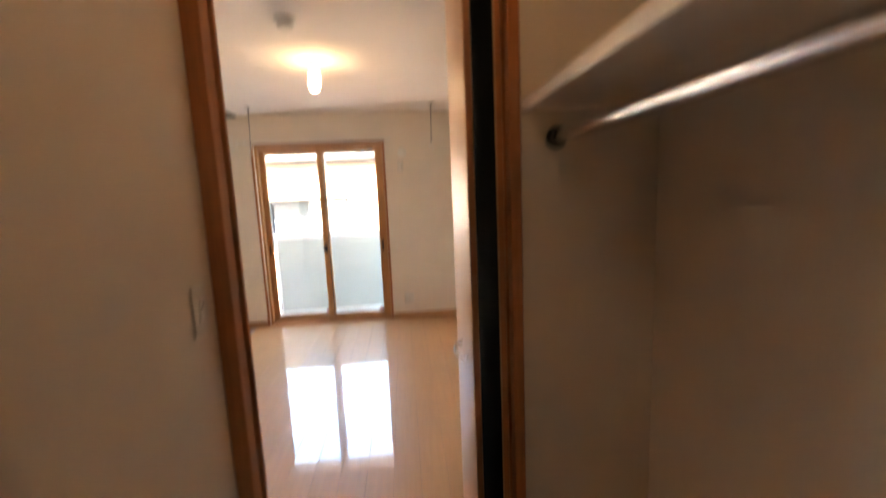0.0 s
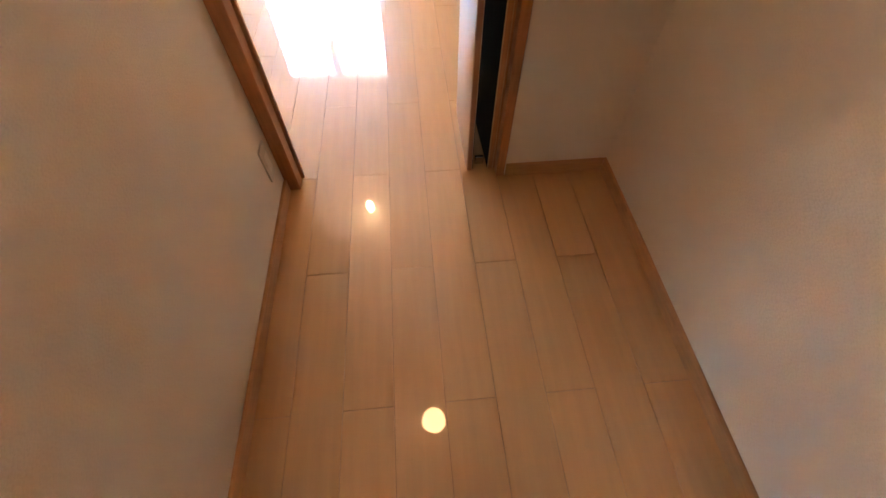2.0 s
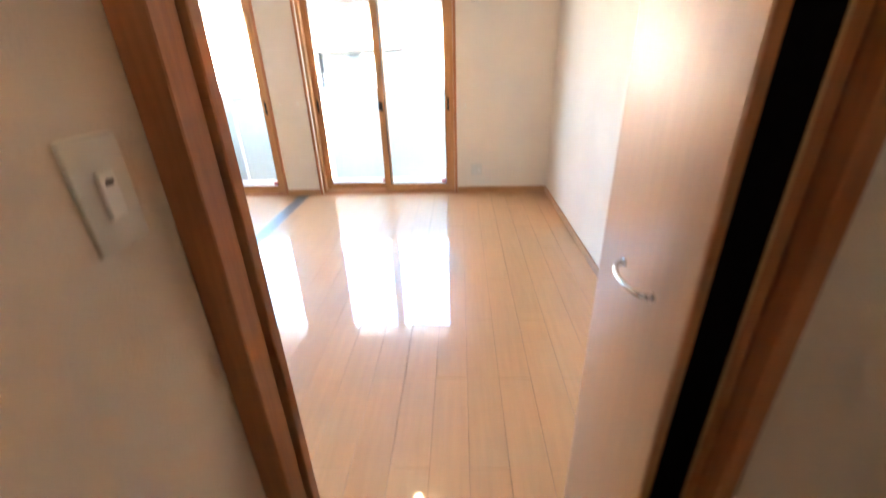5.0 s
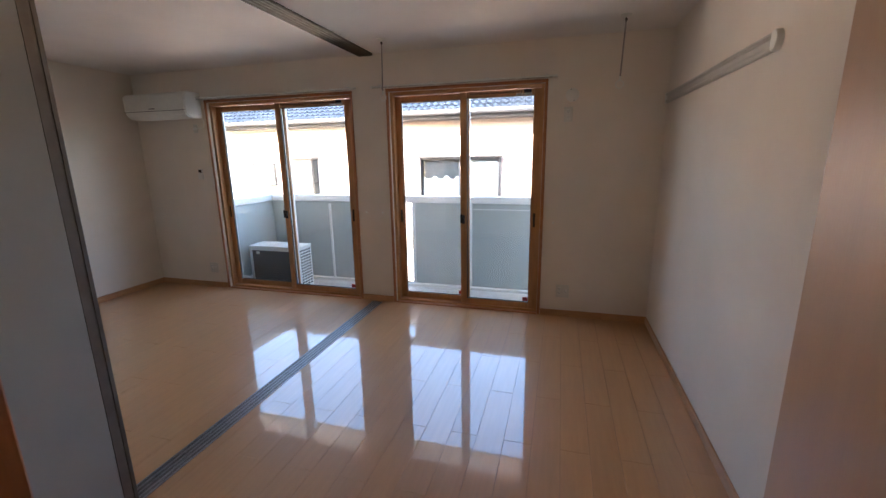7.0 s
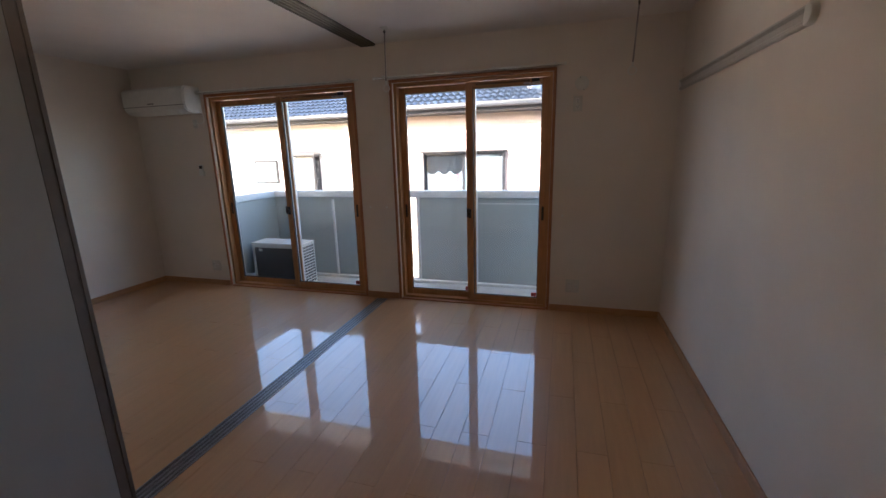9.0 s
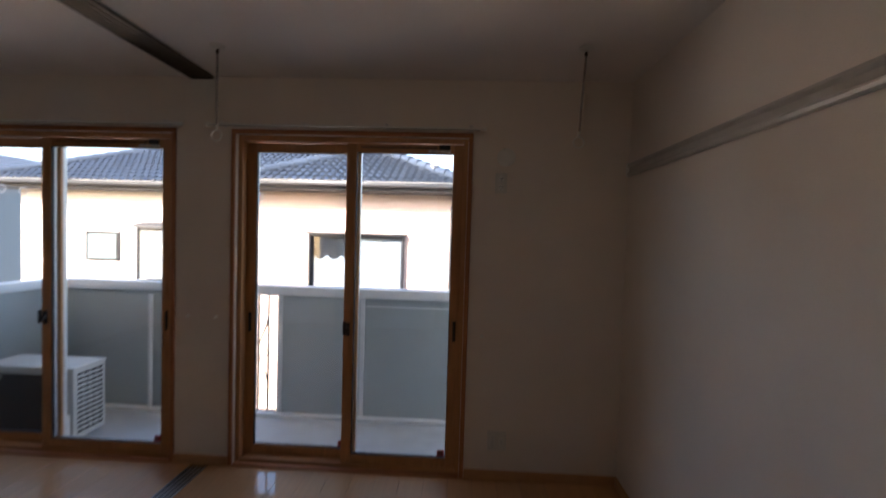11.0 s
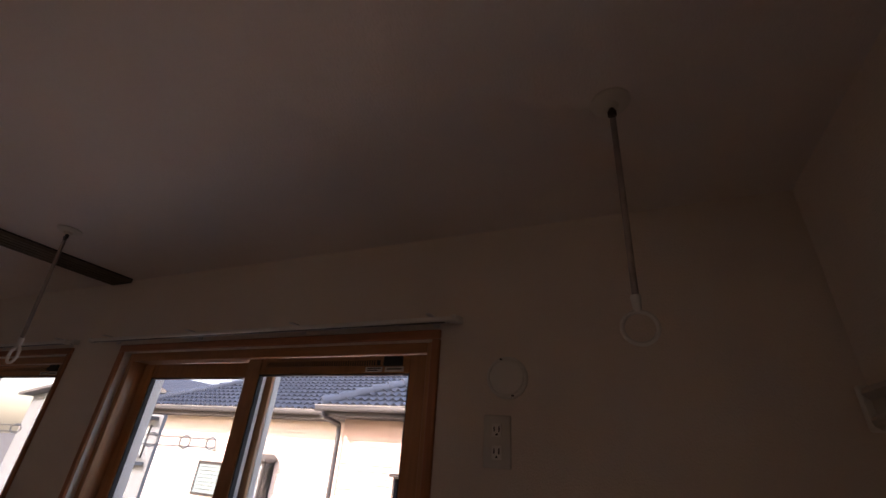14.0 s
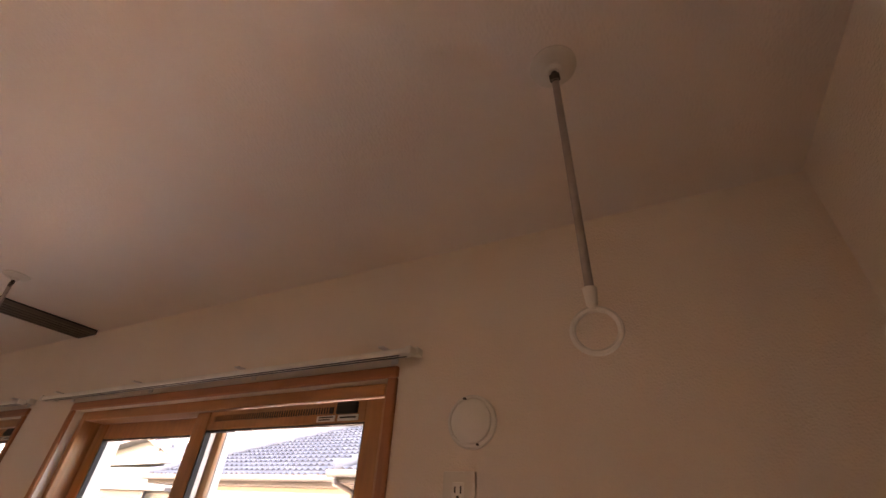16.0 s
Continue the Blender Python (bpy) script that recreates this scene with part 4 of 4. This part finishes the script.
def hip_block(owner, x0, x1, y0, y1, z, slope=0.47):
    """A hipped tiled roof over a rectangle of eaves, its ridge along the longer side."""
    short = min(x1 - x0, y1 - y0) / 2
    h = short * slope
    if x1 - x0 >= y1 - y0:
        ra, rb = Vector((x0 + short, (y0 + y1) / 2, z + h)), Vector((x1 - short, (y0 + y1) / 2, z + h))
        front = ((x0, y0, z), (x1, y0, z), rb, ra)
        left, right = ((x0, y1, z), (x0, y0, z), ra, ra), ((x1, y0, z), (x1, y1, z), rb, rb)
        back = ((x1, y1, z), (x0, y1, z), ra, rb)
        hips = (((x0, y0, z), ra), ((x1, y0, z), rb), ((x0, y1, z), ra), ((x1, y1, z), rb), (ra, rb))
    else:
        ra, rb = Vector(((x0 + x1) / 2, y0 + short, z + h)), Vector(((x0 + x1) / 2, y1 - short, z + h))
        front = ((x0, y0, z), (x1, y0, z), ra, ra)
        left, right = ((x0, y1, z), (x0, y0, z), ra, rb), ((x1, y0, z), (x1, y1, z), rb, ra)
        back = ((x1, y1, z), (x0, y1, z), rb, rb)
        hips = (((x0, y0, z), ra), ((x1, y0, z), ra), ((x0, y1, z), rb), ((x1, y1, z), rb), (ra, rb))
    kids = []
    deck = bmesh.new()
    for quad in (front, left, right, back):
        vs = []
        for p in quad:
            if not vs or (Vector(p) - vs[-1].co).length > 1e-4:
                vs.append(deck.verts.new(p))
        deck.faces.new(vs)
    deck.faces.new([deck.verts.new(p) for p in ((x0, y0, z - 0.02), (x0, y1, z - 0.02), (x1, y1, z - 0.02), (x1, y0, z - 0.02))])
    roof = part("roof", deck, TILE, soft=False)
    kids.append(roof)
    for quad in (front, left, right):
        t = part("roof_tiles", tiled_slope(bmesh.new(), *quad), TILE, kind="stuff", label="blue-grey glazed wavy roof tiles")
        kids.append(t)
    caps = bmesh.new()
    for a, b in hips:
        ridge_caps(caps, a, b)
    kids.append(part("ridge_tiles", caps, TILE))
    kids.append(part("gutter", boxed((x0 - 0.04, x1 + 0.04, y0 - 0.13, y0 - 0.02, z - 0.07, z + 0.015), (x0 - 0.13, x0 - 0.02, y0 - 0.02, y1, z - 0.07, z + 0.015), (x1 + 0.02, x1 + 0.13, y0 - 0.02, y1, z - 0.07, z + 0.015), bevel=0.02, segments=2), GUTTER))
    kids.append(part("gutter_lip", boxed((x0 - 0.045, x1 + 0.045, y0 - 0.137, y0 - 0.015, z + 0.016, z + 0.026), bevel=0.003), RAILW, label="pale rolled gutter edge"))
    # the eave's shadow band is painted by this board's dark colour
    kids.append(part("soffit", boxed((x0 + 0.01, x1 - 0.01, y0 + 0.01, y1 - 0.01, z - 0.14, z - 0.03)), SOFFIT_SHADE, soft=False))
    under(owner, *kids)


def house_window(owner, x0, x1, y, z0, z1, panes=2, frosted=False, proud=0.09, hood=True, curtains=()):
    """A dark-framed window that stands a little out from the facade."""
    f = 0.035
    w = part("window", boxed((x0, x0 + f, y - proud, y, z0, z1), (x1 - f, x1, y - proud, y, z0, z1), (x0 + f, x1 - f, y - proud, y, z1 - f, z1), (x0 + f, x1 - f, y - proud, y, z0, z0 + f), bevel=0.005), HFRAME)
    under(owner, w)
    bits = []
    step = (x1 - x0 - 2 * f) / panes
    for i in range(panes):
        a = x0 + f + i * step
        bits.append(part("pane", boxed((a + 0.02, a + step - 0.02, y - 0.045, y - 0.035, z0 + f + 0.02, z1 - f - 0.02)), FROST if frosted else HGLASS, soft=False))
        bits.append(part("pane_frame", boxed((a, a + 0.022, y - 0.06, y - 0.03, z0 + f, z1 - f), (a + step - 0.022, a + step, y - 0.06, y - 0.03, z0 + f, z1 - f), (a + 0.022, a + step - 0.022, y - 0.06, y - 0.03, z0 + f, z0 + f + 0.022), (a + 0.022, a + step - 0.022, y - 0.06, y - 0.03, z1 - f - 0.022, z1 - f)), HFRAME, soft=False))
        # flat dark sheet on the wall, painted as the dim room behind
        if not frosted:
            bits.append(part("room_shade", boxed((a, a + step, y - 0.019, y - 0.014, z0 + f, z1 - f)), ROOM_SHADE, soft=False))
        if i in curtains:
            bm = bmesh.new()
            folds = 40
            edge = None
            for k in range(folds + 1):
                x = a + 0.01 + (step - 0.02) * k / folds
                yy = y - 0.026 + 0.004 * math.sin(k * 1.7)
                now = bm.verts.new((x, yy, z0 + f)), bm.verts.new((x, yy, z1 - f))
                if edge:
                    bm.faces.new((edge[0], now[0], now[1], edge[1]))
                edge = now
            bits.append(part("curtain", bm, CURTAIN))
    if hood:
        bits.append(part("hood", boxed((x0 - 0.05, x1 + 0.05, y - proud - 0.06, y, z1, z1 + 0.04), bevel=0.008), HFRAME))
        bits.append(part("window_sill", boxed((x0 - 0.03, x1 + 0.03, y - proud - 0.03, y, z0 - 0.03, z0), bevel=0.005), HFRAME))
    for b in bits:
        b.parent = w
        b.matrix_parent_inverse = Matrix()
    return w


def bay_window(owner, x0, x1, y, z0, z1, proud):
    """A box bay: corner posts, glazed front and sides, a sloping hood, a sill and a white curtain inside."""
    f, yf = 0.05, y - proud
    w = part("window", boxed((x0, x0 + f, yf, yf + f, z0, z1), (x1 - f, x1, yf, yf + f, z0, z1), (x0, x0 + 0.03, y - 0.03, y, z0, z1), (x1 - 0.03, x1, y - 0.03, y, z0, z1), (x0, x1, yf, y, z0 - 0.06, z0), (x0, x1, yf, y, z1 - 0.04, z1), (x1 - 0.03, x1, yf + f, y - 0.03, (z0 + z1) / 2 - 0.04, (z0 + z1) / 2 - 0.01), bevel=0.004), HFRAME)
    under(owner, w)
    hood = bmesh.new()
    low = [hood.verts.new(p) for p in ((x0 - 0.06, yf - 0.06, z1), (x1 + 0.06, yf - 0.06, z1), (x1 + 0.06, y, z1), (x0 - 0.06, y, z1))]
    mid = [hood.verts.new(p) for p in ((x0 - 0.06, yf - 0.06, z1 + 0.05), (x1 + 0.06, yf - 0.06, z1 + 0.05), (x1 + 0.06, y, z1 + 0.05), (x0 - 0.06, y, z1 + 0.05))]
    top = [hood.verts.new(p) for p in ((x0 + 0.08, yf + 0.10, z1 + 0.13), (x1 - 0.08, yf + 0.10, z1 + 0.13), (x1 - 0.08, y, z1 + 0.13), (x0 + 0.08, y, z1 + 0.13))]
    for a, b in ((low, mid), (mid, top)):
        for i in range(4):
            hood.faces.new((a[i], a[(i + 1) % 4], b[(i + 1) % 4], b[i]))
    hood.faces.new(low[::-1])
    hood.faces.new(top)
    curtain = bmesh.new()
    edge = None
    for k in range(41):
        u = k / 40
        x, yy = x0 + 0.06 + (x1 - x0 - 0.12) * u, yf + 0.075 + 0.008 * math.sin(k * 1.3)
        now = curtain.verts.new((x, yy, z0 + 0.16)), curtain.verts.new((x, yy, z1 - 0.05))
        if edge:
            curtain.faces.new((edge[0], now[0], now[1], edge[1]))
        edge = now
    # rearmost sheet has the bay's interior shade put into its colour
    bits = [part("hood", hood, DOWNPIPE), part("curtain", curtain, CURTAIN), part("room_shade", boxed((x0 + 0.03, x1 - 0.03, y - 0.012, y - 0.006, z0, z1)), ROOM_SHADE, soft=False)]
    bits.append(part("pane", boxed((x0 + f, x1 - f, yf + 0.02, yf + 0.026, z0, z1 - 0.04)), HGLASS, soft=False))
    for x in (x0 + 0.012, x1 - 0.018):
        bits.append(part("pane", boxed((x, x + 0.006, yf + f, y - 0.03, z0, z1 - 0.04)), HGLASS, soft=False))
    for b in bits:
        b.parent = w
    return w


def siding(x0, x1, y, z0, z1, step=0.092, proud=0.009):
    """Lapped siding boards on a facade that faces -y."""
    bm = bmesh.new()
    z = z0
    while z < z1 - 0.01:
        t = min(z1, z + step)
        vs = [bm.verts.new(p) for p in ((x0, y - proud, z), (x1, y - proud, z), (x1, y - proud + 0.002, t - 0.008), (x0, y - proud + 0.002, t - 0.008), (x0, y, t - 0.008), (x1, y, t - 0.008), (x0, y, t), (x1, y, t), (x0, y, z), (x1, y, z))]
        bm.faces.new((vs[0], vs[1], vs[2], vs[3]))
        bm.faces.new((vs[3], vs[2], vs[5], vs[4]))
        bm.faces.new((vs[4], vs[5], vs[7], vs[6]))
        bm.faces.new((vs[8], vs[9], vs[1], vs[0]))
        z = t
    return bm


RY, LY = 10.8, 11.6
house = thing("house", "peach two-storey house with a blue-grey tiled hip roof", "house", (-4.5, 12, -3.05))
under(house, part("wall", boxed((-4.0, -0.02, RY, 16.5, -3.05, 2.30)), FACADE, soft=False), part("wall", boxed((-9.75, -4.0, LY, 17.5, -3.05, 2.30)), FACADEL, soft=False))
under(house, part("siding", siding(-4.0, -0.02, RY, -3.05, 2.28), FACADE, kind="stuff", soft=False), part("siding", siding(-9.75, -4.0, LY, -3.05, 2.28), FACADEL, kind="stuff", soft=False))
hip_block(house, -4.15, 0.22, 10.25, 17.2, 2.385)
hip_block(house, -10.2, -1.5, 11.05, 18.0, 2.385)
dp = bmesh.new()
for a, b in zip([(-4.05, 10.16, 2.36), (-4.05, 10.2, 2.24), (-4.05, 10.70, 2.14), (-4.05, 10.72, 2.0)], [(-4.05, 10.2, 2.24), (-4.05, 10.70, 2.14), (-4.05, 10.72, 2.0), (-4.05, 10.72, -3.0)]):
    rod(dp, a, b, 0.04, 12)
under(house, part("downpipe", dp, DOWNPIPE))
dp = bmesh.new()
for a, b in zip([(0.0, 10.2, 2.36), (0.0, 10.72, 2.14), (-0.06, 10.74, 2.0)], [(0.0, 10.72, 2.14), (-0.06, 10.74, 2.0), (-0.06, 10.74, -3.0)]):
    rod(dp, a, b, 0.04, 12)
under(house, part("downpipe", dp, DOWNPIPE))
w = house_window(house, -2.84, -0.985, RY, 0.265, 1.43, 2, proud=0.16, curtains=(1,))
bay_window(house, -6.84, -6.10, LY, 0.20, 1.45, 0.30)
house_window(house, -8.21, -7.44, LY, 0.70, 1.345, 1, frosted=True, proud=0.05, hood=False)
lv = bmesh.new()
for i in range(8):
    box(lv, -8.16, -7.49, LY - 0.075, LY - 0.05, 0.755 + i * 0.07, 0.765 + i * 0.07)
under(house, part("louvre", lv, FROST, soft=False))
under(house, part("wall_lamp", rod(bmesh.new(), (-7.9, LY - 0.09, 1.60), (-7.9, LY, 1.60), 0.06, 14), WHITEP))
# curtain and things on the neighbour's sill
cur = thing("cafe_curtain", "white scalloped half curtain behind the neighbour's window", "curtain", (-2.4, RY - 0.03, 0.36))
bm = bmesh.new()
prev = None
for i in range(61):
    u = i / 60
    x = -2.79 + 0.84 * u
    yy = RY - 0.028 + 0.003 * math.sin(u * 60)
    a, b = bm.verts.new((x, yy, 0.31)), bm.verts.new((x, yy, 1.03 - 0.09 * abs(math.sin(u * 9.4))))
    if prev:
        bm.faces.new((prev[0], a, b, prev[1]))
    prev = (a, b)
c1 = part("cloth", bm, CURTAIN)
bm = lathe(bmesh.new(), [(0.02, 0), (0.055, 0.001), (0.06, 0.003), (0.03, 0.004)], (0, 0, 0), axis="wall", sides=20)
bm.transform(Matrix.Translation((-2.05, RY - 0.031, 0.86)) @ Matrix.Scale(1.6, 4, (0, 0, 1)))
c2 = part("pink_motif", bm, PINK)
bm = lathe(bmesh.new(), [(0.02, 0), (0.045, 0.001), (0.05, 0.003), (0.03, 0.004)], (0, 0, 0), axis="wall", sides=20)
bm.transform(Matrix.Translation((-2.08, RY - 0.031, 0.62)) @ Matrix.Scale(1.5, 4, (0, 0, 1)))
c3 = part("pink_motif", bm, PINK)
under(cur, c1, c2, c3)

# white house further off, the shade on its walls put into their grey
far = thing("house", "white-sided house, greyed as if shaded, with a low gable roof and balcony", "house", (-23, 20, -3.05))
FX0, FX1, FY, APEX = -30.2, -18.9, 18.0, -22.2
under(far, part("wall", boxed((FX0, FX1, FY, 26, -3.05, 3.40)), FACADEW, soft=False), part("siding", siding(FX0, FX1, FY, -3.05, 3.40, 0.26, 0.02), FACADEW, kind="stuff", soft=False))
bm = bmesh.new()
tri = [bm.verts.new(p) for p in ((FX0, FY - 0.02, 3.38), (FX1, FY - 0.02, 3.62), (APEX, FY - 0.02, 4.60))]
tri2 = [bm.verts.new(p) for p in ((FX0, 26, 3.38), (FX1, 26, 3.62), (APEX, 26, 4.60))]
bm.faces.new(tri)
bm.faces.new(tri2[::-1])
for i in range(3):
    bm.faces.new((tri[i], tri[(i + 1) % 3], tri2[(i + 1) % 3], tri2[i]))
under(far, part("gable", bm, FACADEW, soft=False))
for sx, ez in ((FX0 - 0.4, 3.33), (FX1 + 0.4, 3.50)):
    bm = bmesh.new()
    q = [(sx, FY - 0.6, ez), (APEX, FY - 0.6, 4.62), (APEX, 26.5, 4.62), (sx, 26.5, ez)]
    top = [bm.verts.new((x, y, z + 0.13)) for x, y, z in q]
    bot = [bm.verts.new((x, y, z)) for x, y, z in q]
    bm.faces.new(top)
    bm.faces.new(bot[::-1])
    for i in range(4):
        bm.faces.new((bot[i], bot[(i + 1) % 4], top[(i + 1) % 4], top[i]))
    bmesh.ops.recalc_face_normals(bm, faces=bm.faces[:])
    under(far, part("roof", bm, DOWNPIPE, soft=False))
house_window(far, -24.6, -20.7, FY, -0.50, 0.30, 3, proud=0.12)
house_window(far, -20.4, -19.5, FY, 0.85, 2.20, 1, proud=0.08, hood=False, curtains=(0,))
for i in range(2):
    under(far, part("vent_cap", rod(bmesh.new(), (-21.5 + i * 0.85, FY - 0.12, 4.22), (-21.5 + i * 0.85, FY, 4.22), 0.15, 14), DOWNPIPE))
# screened balcony of the far house
kids = [part("screen", boxed((-27.0, -21.15, FY - 0.34, FY - 0.30, 0.78, 2.40)), SHADEP, label="dark smoked balcony screen", soft=False)]
kids.append(part("balcony_roof", boxed((-27.3, -19.2, FY - 0.55, FY, 2.41, 2.56), bevel=0.02), DOWNPIPE))
kids.append(part("balcony_slab", boxed((-27.3, -19.2, FY - 0.40, FY, 0.58, 0.72), bevel=0.01), FACADEW, soft=False))
for x in (-27.1, -24.1, -21.0):
    kids.append(part("post", boxed((x - 0.09, x + 0.09, FY - 0.36, FY - 0.22, 0.72, 2.41), bevel=0.01), DOWNPIPE))
kids.append(part("rail", rod(bmesh.new(), (-21.0, FY - 0.32, 0.95), (-19.25, FY - 0.32, 0.95), 0.03, 8), HFRAME))
under(far, *kids)


def tree(x, y, z, h, r):
    owner = thing("tree", "dense green broadleaf tree behind the roofs", "tree", (x, y, z), group="trees")
    rng = random.Random(int(x * 10 + y))
    tr = bmesh.new()
    rod(tr, (x, y, z), (x + 0.2, y, z + h * 0.6), 0.22, 12, 0.12)
    lv = bmesh.new()
    for i in range(9):
        a, e = rng.uniform(0, 6.28), rng.uniform(0.3, 1.1)
        tip = Vector((x + r * 0.8 * math.cos(a) * math.cos(e), y + r * 0.8 * math.sin(a) * math.cos(e), z + h * 0.6 + r * 0.9 * math.sin(e)))
        rod(tr, (x + 0.15, y, z + h * (0.4 + 0.02 * i)), tip, 0.07, 8, 0.02)
        for k in range(260):
            p = tip + Vector((rng.gauss(0, r * 0.33), rng.gauss(0, r * 0.33), rng.gauss(0, r * 0.28)))
            s = rng.uniform(0.06, 0.13)
            d1 = Vector((rng.gauss(0, 1), rng.gauss(0, 1), rng.gauss(0, 0.6))).normalized() * s
            d2 = d1.orthogonal().normalized() * s * 0.5
            vs = [lv.verts.new(p - d1), lv.verts.new(p + d2), lv.verts.new(p + d1), lv.verts.new(p - d2)]
            lv.faces.new(vs)
    under(owner, part("trunk", tr, BARK), part("crown", lv, LEAF, kind="stuff", soft=False))


tree(1.7, 23.0, -3.05, 7.0, 2.2)
tree(4.6, 24.0, -3.05, 6.4, 2.2)
tree(-14.0, 33.0, -3.05, 8.0, 2.6)

# ---- floor planks, as single pieces ----
floor_ob = bpy.data.objects["floor"]
PITCH, HALF, XL = 0.144, 0.4535, 0.083
meshes = {}


def plank(x0, x1, y0, y1):
    key = (round(x1 - x0, 3), round(y1 - y0, 3))
    g = 0.0005
    if key not in meshes:
        w, l = key
        bm = bmesh.new()
        e = 0.0008
        top = [bm.verts.new(p) for p in ((g + e, g + e, 0), (w - g - e, g + e, 0), (w - g - e, l - g - e, 0), (g + e, l - g - e, 0))]
        mid = [bm.verts.new(p) for p in ((g, g, -e), (w - g, g, -e), (w - g, l - g, -e), (g, l - g, -e))]
        bot = [bm.verts.new(p) for p in ((g, g, -0.0119), (w - g, g, -0.0119), (w - g, l - g, -0.0119), (g, l - g, -0.0119))]
        bm.faces.new(top)
        for lo, hi in ((mid, top), (bot, mid)):
            for i in range(4):
                bm.faces.new((lo[i], lo[(i + 1) % 4], hi[(i + 1) % 4], hi[i]))
        mesh = bpy.data.meshes.new("plank")
        bm.to_mesh(mesh)
        bm.free()
        mesh.materials.append(PLANK)
        meshes[key] = mesh
    ob = new("plank", meshes[key])
    ob.location = (x0, y0, 0)
    ob.parent = floor_ob


def lay(xa, xb, ya, yb):
    k0 = math.floor((xa - XL) / PITCH)
    k1 = math.ceil((xb - XL) / PITCH)
    for k in range(k0, k1):
        x0, x1 = max(xa, XL + k * PITCH), min(xb, XL + (k + 1) * PITCH)
        if x1 - x0 < 0.01:
            continue
        start = 3.378 + (HALF if k % 2 else 0) - 10 * HALF
        while start < yb:
            y0, y1 = max(ya, start), min(yb, start + 2 * HALF)
            if y1 - y0 > 0.01:
                plank(x0, x1, y0, y1)
            start += 2 * HALF


lay(XL - 2 * PITCH, RIGHT, CLOSET_BACK, WINDOW_Y)
lay(-1.413, XL - 2 * PITCH, BACK_Y, WINDOW_Y)
lay(LEFT, -1.524, BACK_Y, WINDOW_Y)
